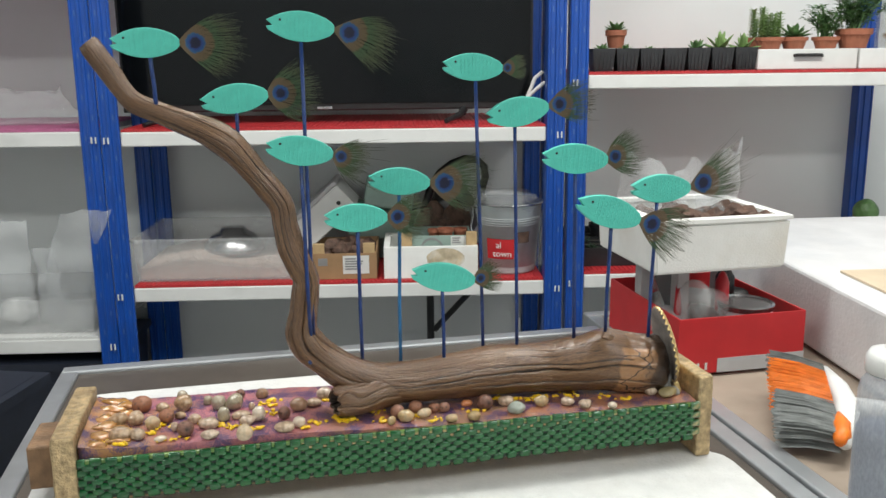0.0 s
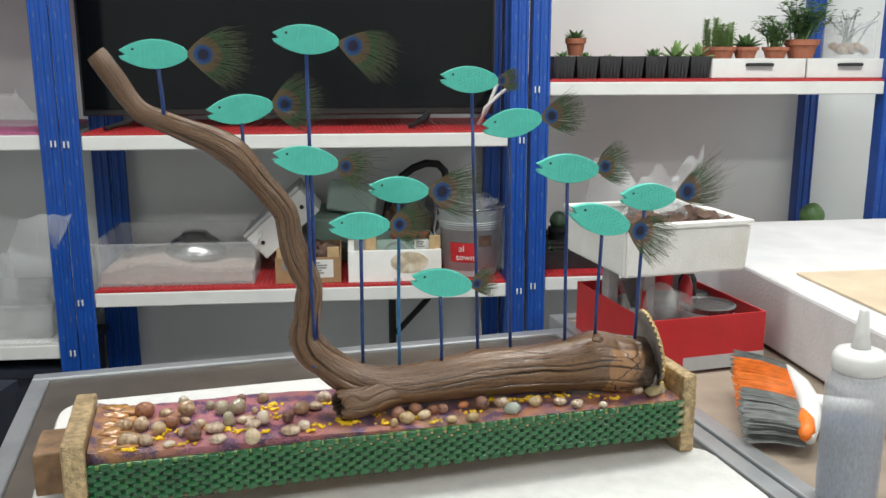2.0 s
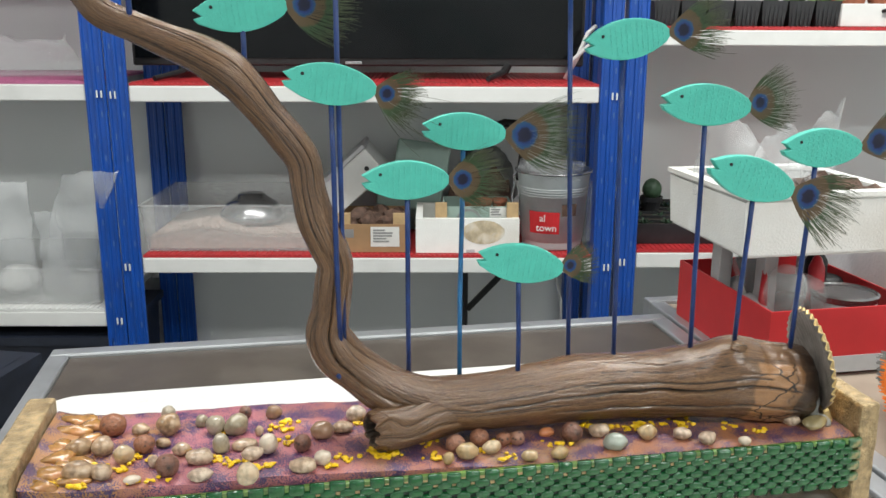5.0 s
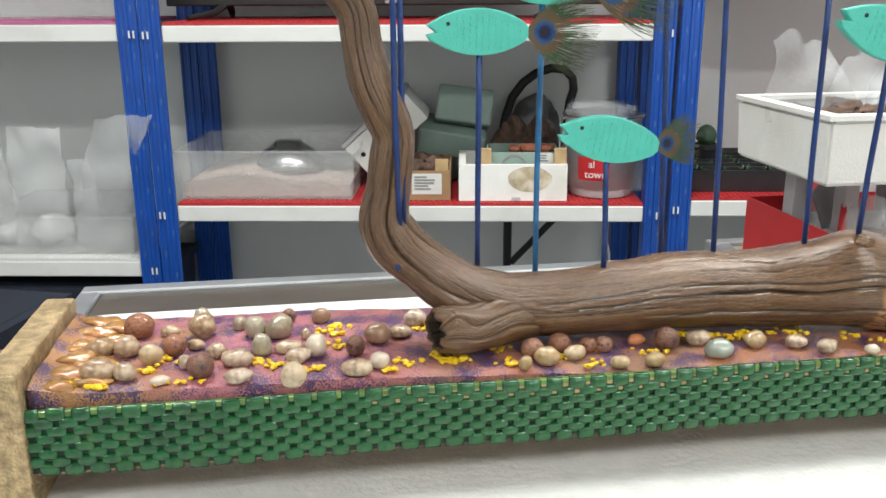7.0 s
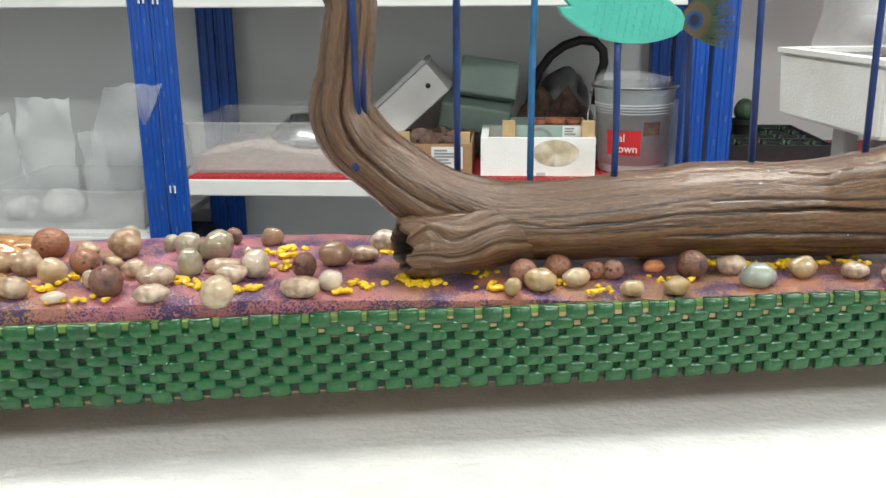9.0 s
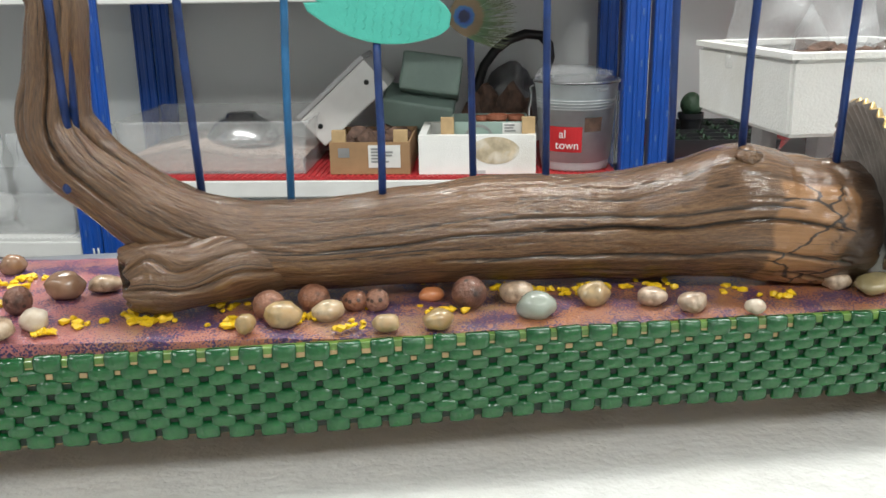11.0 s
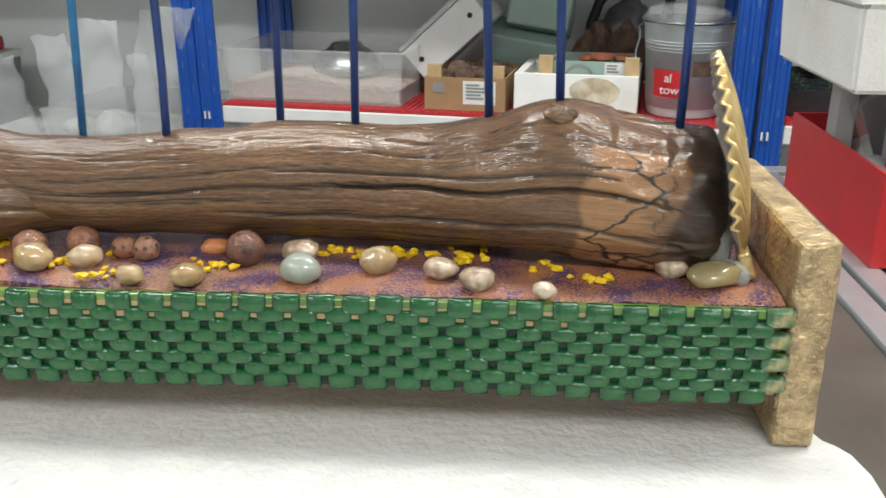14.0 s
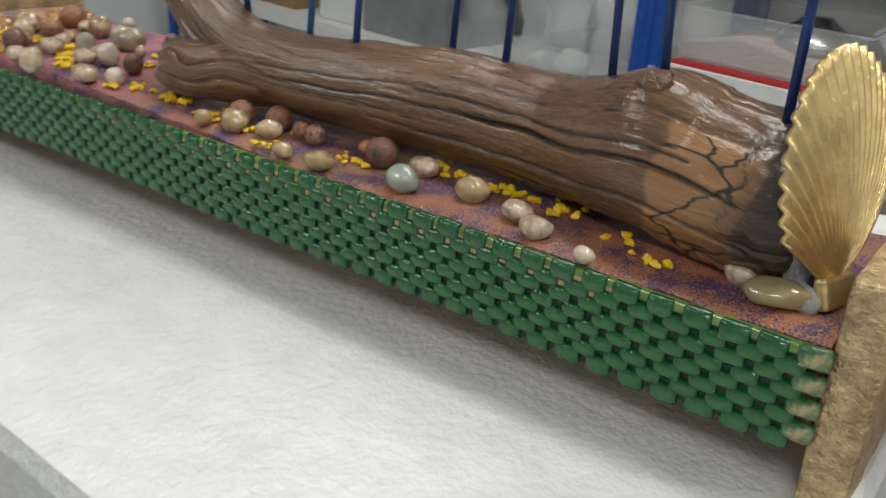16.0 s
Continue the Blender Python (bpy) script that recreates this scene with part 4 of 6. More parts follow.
def fish(num, mouth, tail, tip, y, low, base, spread, droop=0.0, wisp=0.25, rod=None):
    """mouth, tail, tip: places in the plane of the fish (x, z); low: where the rod enters the belly; base: foot of the rod on the driftwood."""
    mid = Vector(((mouth[0] + tail[0]) / 2, y, (mouth[1] + tail[1]) / 2))
    r = root("fish_ornament", pose(*base), "turquoise painted fish with peacock-feather tail on blue rod", "fish ornament", "fish on rods")
    inv = r.matrix_basis.inverted()
    ang = math.degrees(math.atan2(mouth[1] - tail[1], tail[0] - mouth[0]))
    k = math.dist(mouth, tail) / 0.0577
    bodym = inv @ Matrix.Translation(mid) @ pose(0, 0, 0, 0, ang, 3 * math.sin(num * 2.3)) @ Matrix.Scale(k, 4)
    body = new("body", FISH_ME)
    body.parent, body.matrix_basis = r, bodym
    body["label"] = "turquoise body with pressed scales"
    for side in (1, -1):
        eye = new("eye", EYE_ME)
        eye.parent = body
        eye.matrix_basis = pose(-0.0168, -0.0031 * side, 0.0042, 90 * side, 0, 0)
    bm = B()
    layer = bm.verts.layers.float_vector.new("vane")
    L = math.dist(tail, tip)
    feather(bm, layer, L, radians(spread), droop, num, wisp)
    a2 = math.degrees(math.atan2(tip[1] - tail[1], tip[0] - tail[0]))
    fe = part("tail_feather", bm, M_FEATHER, r, "peacock eye feather with loose barbs")
    fe.matrix_basis = inv @ Matrix.Translation((tail[0] - 0.001, y, tail[1])) @ pose(0, 0, 0, 0, -a2, 0)
    bm = B()
    foot = Vector(base)
    top = Vector((low[0], y, low[1] + 0.006))
    d = (top - foot)
    tube(bm, [foot - d.normalized() * 0.004, foot + d * 0.35 + Vector((0.0006 * math.sin(num), 0, 0)), foot + d * 0.7, top], 0.0017, 10)
    part("rod", bm, rod or M_ROD, r, smooth=True).matrix_basis = inv


fish(1, (-0.097, 1.277), (-0.042, 1.277), (0.014, 1.275), 0.775, (-0.066, 1.263), (-0.064, 0.771, 1.226), 38, -0.15, 0.15)
fish(2, (0.029, 1.292), (0.086, 1.287), (0.143, 1.275), 0.772, (0.058, 1.276), (0.0562, 0.7475, 1.0225), 30, -0.3, 0.2)
fish(3, (-0.029, 1.226), (0.028, 1.233), (0.077, 1.235), 0.785, (0.001, 1.218), (0.001, 0.780, 1.198), 46, 0.0, 0.1)
fish(4, (0.023, 1.191), (0.079, 1.183), (0.112, 1.174), 0.748, (0.052, 1.174), (0.0538, 0.7455, 1.0225), 42, 0.05, 0.9)
fish(5, (0.113, 1.155), (0.169, 1.151), (0.231, 1.145), 0.78, (0.141, 1.139), (0.137, 0.766, 0.986), 36, 0.0, 0.15, rod=M_ROD2)
fish(6, (0.069, 1.128), (0.124, 1.127), (0.166, 1.126), 0.745, (0.098, 1.114), (0.1005, 0.760, 0.989), 42, 0.0, 0.1)
fish(7, (0.147, 1.071), (0.206, 1.061), (0.236, 1.067), 0.76, (0.176, 1.053), (0.176, 0.756, 0.991), 42, 0.0, 0.1)
fish(8, (0.185, 1.255), (0.241, 1.252), (0.268, 1.254), 0.792, (0.216, 1.241), (0.218, 0.773, 0.991), 34, 0.0, 0.05)
fish(9, (0.223, 1.208), (0.283, 1.217), (0.332, 1.224), 0.782, (0.251, 1.198), (0.250, 0.767, 0.993), 34, 0.0, 0.3)
fish(10, (0.268, 1.173), (0.33, 1.169), (0.37, 1.18), 0.753, (0.3, 1.158), (0.304, 0.757, 0.997), 46, -0.1, 0.1)
fish(11, (0.294, 1.134), (0.355, 1.115), (0.411, 1.097), 0.732, (0.328, 1.111), (0.330, 0.743, 1.007), 36, -0.25, 0.2)
fish(12, (0.348, 1.143), (0.407, 1.142), (0.466, 1.158), 0.738, (0.375, 1.13), (0.374, 0.743, 0.998), 32, 0.2, 0.5)


# ---- gold scallop shell ----
def scallop():
    bm = B()
    ribs, rows = 208, 26
    front, back = [], []
    for i in range(ribs + 1):
        t = i / ribs * 2 - 1
        phi = t * 2.25
        ox, oz = 0.0385 * math.sin(phi), 0.041 + 0.0375 * math.cos(phi)
        rib = 1 - 2 * abs(math.sin(i / ribs * math.pi * 26)) ** 1.4
        fr, bk = [], []
        for j in range(rows + 1):
            q = j / rows
            grow = q * (1 + 0.006 * rib * q)
            x, z = ox * grow, oz * grow
            bulge = 0.013 * math.sin(math.pi * min(1, q * 0.62 + 0.04)) * math.cos(t * 1.45) + 0.0012 * rib * q ** 0.7
            fr.append(bm.verts.new((x, -bulge, z)))
            bk.append(bm.verts.new((x, -bulge + 0.0016, z)))
        front.append(fr)
        back.append(bk)
    for g, flip in ((front, False), (back, True)):
        for i in range(ribs):
            for j in range(rows):
                q = (g[i][j], g[i + 1][j], g[i + 1][j + 1], g[i][j + 1])
                f = bm.faces.new(q[::-1] if flip else q)
                f.material_index = 1 if flip else 0
    for i in range(ribs):
        bm.faces.new((front[i][rows], front[i + 1][rows], back[i + 1][rows], back[i][rows]))
    for i in (0, ribs):
        for j in range(rows):
            bm.faces.new((front[i][j], front[i][j + 1], back[i][j + 1], back[i][j]))
    return bm


sh = root("scallop_shell", pose(0.4005, 0.738, 0.9475, 0, 0, 79) @ pose(0, 0, 0, -20, 8, 0), "gold-painted ribbed scallop shell standing against the driftwood end", "seashell")
part("fan", scallop(), [M_SHELL, M_SHELLB], sh, smooth=True)
part("hinge", box(B(), -0.011, -0.004, -0.005, 0.011, 0.001, 0.006, 0.0015), M_SHELL, sh)

M_GLUE = film_mat("clear_glue", (0.42, 0.43, 0.42), 0.35, 0.08)
bm = lump(B(), 0.004, -0.006, 0.003, 0.0085, 0.006, 0.005, 4, 0.5, 3)
lump(bm, 0.001, -0.003, 0.012, 0.004, 0.0035, 0.012, 6, 0.6, 3)
lump(bm, 0.003, 0.006, 0.022, 0.0035, 0.004, 0.010, 8, 0.6, 3)
tagged(part("glue_drip", bm, M_GLUE, m=pose(0.389, 0.734, 0.944), smooth=True), "clear hardened glue dripped at the shell's foot", "glue")

# ---- pebbles, clay balls ----
PEB = {"tan": M_TAN, "cream": M_CREAM, "white": M_WHITE, "grey": M_GREY, "blue": M_BLUEP, "brown": M_BROWN, "clay": M_CLAY, "dark": M_DARKC, "amber": M_AMBER, "orange": M_ORANGE, "olive": M_OLIVE}
WORDS = {"tan": "glossy tan river pebble", "cream": "glossy cream river pebble", "white": "smooth white pebble", "grey": "speckled grey pebble", "blue": "polished blue-grey pebble",
         "brown": "glossy brown pebble", "clay": "reddish-brown expanded clay ball", "dark": "reddish clay ball with black patches", "amber": "amber lump of hardened resin",
         "orange": "orange stone chip", "olive": "flat olive pebble in clear resin"}
peb_n = 0


def pebble(x, y, rw, rh, kind):
    global peb_n
    peb_n += 1
    rw, rh = rw * 1.02, rh * 1.02
    ball = kind in ("clay", "dark")
    rr = 0.06 if ball else (0.5 if kind == "amber" else 0.18)
    if kind == "amber":
        rw, rh = rw * 1.25, rh * 0.85
    if ball and x > 0.1:
        y -= 0.011
    z = bed_z(x) + (rh * 0.8 if kind != "amber" else rh * 0.35)
    ry = rw * 0.95 if ball else (rw + rh) * 0.45
    bm = lump(B(), 0, 0, 0, rw, ry, rh, peb_n, rr, 3)
    m = pose(x, y, z, 0, 0, 0 if ball else random.uniform(-20, 20))
    ob = part("clay_ball" if ball else ("resin_lump" if kind == "amber" else "pebble"), bm, PEB[kind], smooth=True, m=m)
    tagged(ob, WORDS[kind] + " set in the resin bed", "clay ball" if ball else "pebble", "stones on the trough")


pebble(-0.0980, 0.7850, 0.0088, 0.0078, "clay")
pebble(-0.1150, 0.7590, 0.0080, 0.0055, "tan")
pebble(-0.1000, 0.7560, 0.0069, 0.0064, "tan")
pebble(-0.1090, 0.7260, 0.0094, 0.0061, "tan")
pebble(-0.0950, 0.7230, 0.0063, 0.0051, "tan")
pebble(-0.0850, 0.7430, 0.0062, 0.0062, "cream")
pebble(-0.0740, 0.7550, 0.0068, 0.0063, "clay")
pebble(-0.0800, 0.7820, 0.0057, 0.0041, "tan")
pebble(-0.0610, 0.7800, 0.0076, 0.0076, "tan")
pebble(-0.0640, 0.8030, 0.0048, 0.0053, "grey")
pebble(-0.0560, 0.7210, 0.0072, 0.0072, "dark")
pebble(-0.0660, 0.7330, 0.0033, 0.0042, "tan")
pebble(-0.0630, 0.7600, 0.0049, 0.0034, "tan")
pebble(-0.0760, 0.7140, 0.0052, 0.0025, "white")
pebble(-0.0500, 0.7470, 0.0057, 0.0043, "tan")
pebble(-0.0380, 0.7330, 0.0088, 0.0051, "tan")
pebble(-0.0360, 0.7110, 0.0075, 0.0040, "tan")
pebble(-0.0400, 0.7860, 0.0043, 0.0049, "grey")
pebble(-0.0300, 0.7740, 0.0065, 0.0070, "grey")
pebble(-0.0160, 0.7710, 0.0079, 0.0074, "grey")
pebble(-0.0110, 0.7960, 0.0044, 0.0047, "dark")
pebble(-0.0250, 0.7460, 0.0057, 0.0071, "grey")
pebble(-0.0100, 0.7470, 0.0085, 0.0038, "tan")
pebble(-0.0050, 0.7320, 0.0069, 0.0046, "tan")
pebble(0.0050, 0.7410, 0.0061, 0.0070, "white")
pebble(0.0090, 0.7930, 0.0057, 0.0050, "brown")
pebble(-0.0010, 0.7660, 0.0030, 0.0034, "tan")
pebble(-0.0070, 0.7020, 0.0065, 0.0069, "cream")
pebble(0.0270, 0.7410, 0.0056, 0.0061, "dark")
pebble(0.0260, 0.7120, 0.0084, 0.0049, "tan")
pebble(-0.1470, 0.7640, 0.0062, 0.0046, "amber")
pebble(-0.1310, 0.7640, 0.0056, 0.0041, "amber")
pebble(-0.1220, 0.7400, 0.0048, 0.0039, "amber")
pebble(0.1270, 0.7410, 0.0065, 0.0060, "clay")
pebble(0.1450, 0.7480, 0.0066, 0.0061, "clay")
pebble(0.1620, 0.7470, 0.0054, 0.0047, "clay")
pebble(0.1710, 0.7460, 0.0051, 0.0051, "clay")
pebble(0.2100, 0.7470, 0.0075, 0.0072, "dark")
pebble(0.1950, 0.7460, 0.0057, 0.0032, "orange")
pebble(0.1190, 0.7130, 0.0041, 0.0041, "cream")
pebble(0.1330, 0.7200, 0.0071, 0.0054, "cream")
pebble(0.1510, 0.7250, 0.0064, 0.0045, "cream")
pebble(0.1730, 0.7120, 0.0053, 0.0037, "cream")
pebble(0.1940, 0.7130, 0.0065, 0.0043, "cream")
pebble(0.2310, 0.7390, 0.0076, 0.0049, "tan")
pebble(0.2350, 0.7190, 0.0079, 0.0059, "blue")
pebble(0.2630, 0.7300, 0.0070, 0.0056, "cream")
pebble(0.0410, 0.7580, 0.0076, 0.0065, "brown")
pebble(0.0550, 0.7660, 0.0072, 0.0039, "tan")
pebble(0.0660, 0.7840, 0.0074, 0.0057, "tan")
pebble(0.0390, 0.7210, 0.0055, 0.0048, "white")
pebble(0.2870, 0.7260, 0.0068, 0.0041, "tan")
pebble(0.3010, 0.7160, 0.0063, 0.0044, "tan")
pebble(0.3250, 0.7090, 0.0044, 0.0032, "white")
pebble(0.3730, 0.7310, 0.0061, 0.0044, "tan")
pebble(0.3870, 0.7240, 0.0102, 0.0046, "olive")


for x, y, rw, rh in ((-0.124, 0.806, 0.009, 0.005), (-0.126, 0.790, 0.009, 0.005), (-0.127, 0.768, 0.008, 0.005), (-0.113, 0.797, 0.007, 0.005), (-0.126, 0.750, 0.008, 0.0055), (-0.124, 0.731, 0.009, 0.005), (-0.127, 0.716, 0.007, 0.004), (-0.112, 0.742, 0.007, 0.004), (-0.111, 0.720, 0.007, 0.0035), (-0.112, 0.775, 0.008, 0.0045)):
    pebble(x, y, rw, rh, "amber")

# ---- yellow grit ----
grit = B()


def granules(x, y, n):
    for _ in range(n * 2):
        px, py = x + random.gauss(0, 0.004), y + random.gauss(0, 0.003)
        if not (BX0 + 0.004 < px < BX1 - 0.004 and BY0 + 0.003 < py < BY1 - 0.003):
            continue
        s = random.uniform(0.0011, 0.0021)
        vs = bmesh.ops.create_icosphere(grit, subdivisions=1, radius=s)["verts"]
        for v in vs:
            v.co = Vector((px + v.co.x * random.uniform(0.8, 1.5), py + v.co.y, bed_z(px) + 0.001 + v.co.z * 0.8)) + Vector((random.uniform(-1, 1), random.uniform(-1, 1), random.uniform(-1, 1))) * s * 0.25


granules(-0.1260, 0.7160, 9)
granules(-0.1320, 0.7200, 9)
granules(-0.1230, 0.7260, 9)
granules(-0.0840, 0.7310, 5)
granules(-0.0770, 0.7430, 5)
granules(-0.0650, 0.7110, 5)
granules(-0.0700, 0.7080, 5)
granules(-0.0440, 0.7460, 5)
granules(-0.0250, 0.7340, 5)
granules(-0.0170, 0.7290, 5)
granules(-0.0240, 0.7720, 5)
granules(-0.0090, 0.7220, 5)
granules(0.0190, 0.7830, 5)
granules(0.0200, 0.7540, 5)
granules(0.0020, 0.7190, 5)
granules(0.0140, 0.7730, 5)
granules(0.0460, 0.7160, 5)
granules(0.0560, 0.7250, 5)
granules(0.0750, 0.7360, 5)
granules(0.0820, 0.7270, 5)
granules(0.0790, 0.7250, 5)
granules(0.0690, 0.7780, 5)
granules(0.1090, 0.7420, 5)
granules(0.1130, 0.7200, 5)
granules(0.1440, 0.7260, 5)
granules(0.1630, 0.7360, 5)
granules(0.1590, 0.7140, 5)
granules(0.1890, 0.7730, 5)
granules(0.1970, 0.7710, 5)
granules(0.1980, 0.7300, 5)
granules(0.2300, 0.7530, 5)
granules(0.2440, 0.7490, 5)
granules(0.2570, 0.7450, 5)
granules(0.2650, 0.7480, 5)
granules(0.2950, 0.7470, 5)
granules(0.2760, 0.7490, 3)
granules(0.2960, 0.7430, 3)
granules(0.3220, 0.7350, 3)
granules(0.3440, 0.7260, 3)

for gx, gy, gn in ((-0.117, 0.722, 14), (-0.104, 0.735, 10), (-0.12, 0.75, 8), (-0.108, 0.716, 10)):
    granules(gx, gy, gn)
tagged(part("yellow_grit", grit, M_YELLOW), "bright yellow grit scattered over the resin bed", "grit", kind="stuff")

# ---- materials of the things on the shelves ----
M_CARD = mat("cardboard", (0.3, 0.18, 0.09), 0.7, var=0.1, scale=30, dirt=(0.2, 0.12, 0.06), dirt_amt=0.4)
M_LABEL = mat("paper_label", (0.62, 0.62, 0.6), 0.6, var=0.04)
M_PRINT = mat("printing_ink", (0.22, 0.22, 0.22), 0.6)
M_MILK = film_mat("milky_plastic", (0.68, 0.69, 0.69), 0.74, 0.2)
M_CLEARF = film_mat("clear_film", (0.8, 0.82, 0.84), 0.84, 0.1)
M_MILKF = film_mat("milky_film", (0.76, 0.78, 0.8), 0.77, 0.16)
M_GRAVEL = mat("pale_gravel", (0.48, 0.38, 0.33), 0.7, var=0.4, scale=160, bump=0.6)
M_CHROME = mat("brushed_metal", (0.4, 0.4, 0.41), 0.22, metal=0.9, var=0.06)
M_ZINC = mat("zinc_bucket", (0.5, 0.55, 0.56), 0.45, metal=0.0, var=0.15, scale=20, dirt=(0.25, 0.25, 0.25), dirt_amt=0.4)
M_SAGE = mat("sage_card", (0.26, 0.35, 0.31), 0.6, var=0.08, scale=20, dirt=(0.15, 0.2, 0.18), dirt_amt=0.5)
M_WHITEB = mat("white_card", (0.66, 0.66, 0.65), 0.5, var=0.03, dirt=(0.5, 0.47, 0.42), dirt_amt=0.3)
M_REDC = mat("red_card", (0.5, 0.02, 0.025), 0.45, var=0.08, scale=20)
M_GREYC = mat("grey_card", (0.45, 0.45, 0.46), 0.5, var=0.05)
M_TERRA = mat("terracotta", (0.32, 0.11, 0.06), 0.7, var=0.15, scale=40, bump=0.2)
M_SOIL = mat("potting_soil", (0.045, 0.03, 0.022), 0.9, var=0.4, scale=120, bump=0.9)
M_LEAF = mat("succulent_leaf", (0.09, 0.18, 0.06), 0.45, var=0.3, scale=40)
M_LEAF2 = mat("pale_leaf", (0.17, 0.27, 0.09), 0.5, var=0.3, scale=40)
M_LEAFD = mat("dark_leaf", (0.035, 0.075, 0.04), 0.5, var=0.3, scale=40)
M_POT = mat("black_pot", (0.02, 0.021, 0.024), 0.4, var=0.2, bump=0.1)
M_BARK = mat("dark_bark", (0.09, 0.05, 0.035), 0.75, var=0.5, scale=60, bump=0.8)
M_BR_O = mat("orange_bristle", (0.75, 0.17, 0.012), 0.5, var=0.2, scale=60)
M_BR_G = mat("grey_bristle", (0.16, 0.17, 0.165), 0.5, var=0.25, scale=60)
M_PWHITE = mat("white_plastic", (0.7, 0.7, 0.69), 0.35, var=0.03)
M_LIQ = mat("blue_grey_liquid", (0.11, 0.13, 0.2), 0.3, var=0.05, bump=0)
M_BOTTLE = film_mat("bottle_plastic", (0.62, 0.66, 0.72), 0.55, 0.3)
M_PINKL = mat("pink_liquid", (0.55, 0.25, 0.24), 0.3, var=0.05, bump=0)
M_NAVY = mat("navy_bin", (0.012, 0.016, 0.028), 0.5, var=0.2)
M_REDP = mat("red_plastic", (0.48, 0.02, 0.03), 0.3, var=0.1)
LOW, HIGH, RLOW, RHIGH, LLOW, LHIGH = 0.6924, 1.0914, 0.7054, 1.2174, 0.5594, 1.0944      # deck tops


def shelf(u, v, z, rz=0):
    return SF @ pose(u, v, z, 0, 0, rz)


def bars(parent, x, y, z, w, h, rows, seed=0, depth=0.0006):
    """Printing that cannot be read: plain bars on the front (-y) of a thing."""
    rnd = random.Random(seed)
    for k in range(rows):
        ww = w * rnd.uniform(0.5, 1.0)
        zz = z - k * h / rows
        part("print_bar", box(B(), x, y - depth, zz - h / rows * 0.28, x + ww, y, zz + h / rows * 0.28), M_PRINT, parent)


# ---- television ----
r = root("television", shelf(-0.04, 0.14, HIGH), "large flat black television standing on the rack shelf", "television")
part("casing", box(B(), 0, 0.004, 0.03, 1.075, 0.05, 0.66, 0.004), M_BLACK, r)
part("screen", box(B(), 0.008, 0.001, 0.048, 1.067, 0.0035, 0.652, 0.0005), M_SCREEN, r, "dark glossy screen")
part("badge", box(B(), 0.505, -0.0005, 0.034, 0.545, 0.0035, 0.041, 0.0005), M_CHROME, r, "small silver badge")
for x in (0.14, 0.9):
    bm = B()
    tube(bm, [(x - 0.06, -0.1, 0.006), (x - 0.02, -0.02, 0.016), (x, 0.025, 0.04)], [0.006, 0.008, 0.01], 8)
    tube(bm, [(x - 0.02, 0.13, 0.006), (x - 0.005, 0.07, 0.016), (x, 0.025, 0.04)], [0.006, 0.008, 0.01], 8)
    part("foot", bm, M_BLACK, r)
bm = tube(B(), [(0.985, -0.02, 0.004), (1.01, -0.03, 0.05), (1.03, -0.05, 0.11), (1.05, -0.04, 0.125)], 0.005, 8)
tagged(part("white_cable", bm, M_PWHITE, m=shelf(-0.0, 0.12, HIGH), smooth=True), "white cable looped beside the television", "cable")
bm = tube(B(), [(1.0, -0.02, 0.004), (1.01, -0.04, 0.05), (1.045, -0.055, 0.085), (1.065, -0.05, 0.1)], 0.005, 8)
tagged(part("white_cable", bm, M_PWHITE, m=shelf(-0.01, 0.115, HIGH), smooth=True), "second white cable beside the television", "cable")

# ---- tub of gravel with metal dome ----
r = root("plastic_tub", shelf(-0.01, 0.03, LOW), "translucent plastic tub part-filled with pale gravel", "storage tub")
bm = tray(B(), 0.005, 0.005, 0, 0.4, 0.30, 0.108, 0.003, 0.008)
part("shell", bm, M_MILK, r)
bm = B()
for a, b, c, d in ((-0.007, -0.007, 0.412, 0.001), (-0.007, 0.304, 0.412, 0.312), (-0.007, 0.0013, 0.001, 0.3037), (0.404, 0.0013, 0.412, 0.3037)):
    box(bm, a, b, 0.1085, c, d, 0.1135, 0.001)
part("rim", bm, M_MILK, r)
bm = B()
n = 40
gv = [[bm.verts.new((0.011 + 0.383 * i / n, 0.011 + 0.283 * j / 24, 0.032 + 0.022 * math.exp(-((i / n - 0.33) / 0.22) ** 2) + 0.004 * noise.noise(Vector((i * 0.9, j * 0.9, 0))))) for j in range(25)] for i in range(n + 1)]
for i in range(n):
    for j in range(24):
        bm.faces.new((gv[i][j], gv[i + 1][j], gv[i + 1][j + 1], gv[i][j + 1]))
skirt = [bm.verts.new((0.011 + 0.383 * i / n, 0.0145, 0.005)) for i in range(n + 1)]
for i in range(n):
    bm.faces.new((skirt[i], skirt[i + 1], gv[i + 1][0], gv[i][0]))
tagged(part("gravel", bm, M_GRAVEL, m=shelf(-0.01, 0.03, LOW)), "heap of pale pinkish gravel lying in the tub", "gravel", kind="stuff")
bm = B()
rg = random.Random(2)
for _ in range(600):
    x, y = rg.uniform(0.015, 0.39), rg.uniform(0.012, 0.14)
    z = 0.032 + 0.022 * math.exp(-(((x - 0.011) / 0.383 - 0.33) / 0.22) ** 2)
    lump(bm, x, y, z + 0.001, rg.uniform(0.002, 0.004), 0.003, 0.002, rg.random() * 9, 0.3, 1)
for _ in range(900):
    x = rg.uniform(0.015, 0.39)
    lump(bm, x, rg.uniform(0.0135, 0.017), rg.uniform(0.006, 0.030 + 0.02 * math.exp(-(((x - 0.011) / 0.383 - 0.33) / 0.22) ** 2)), rg.uniform(0.002, 0.004), 0.003, 0.0028, rg.random() * 9, 0.3, 1)
tagged(part("gravel_chips", bm, M_GRAVEL, m=shelf(-0.01, 0.03, LOW)), "loose pale gravel chips in the tub", "gravel", kind="stuff")
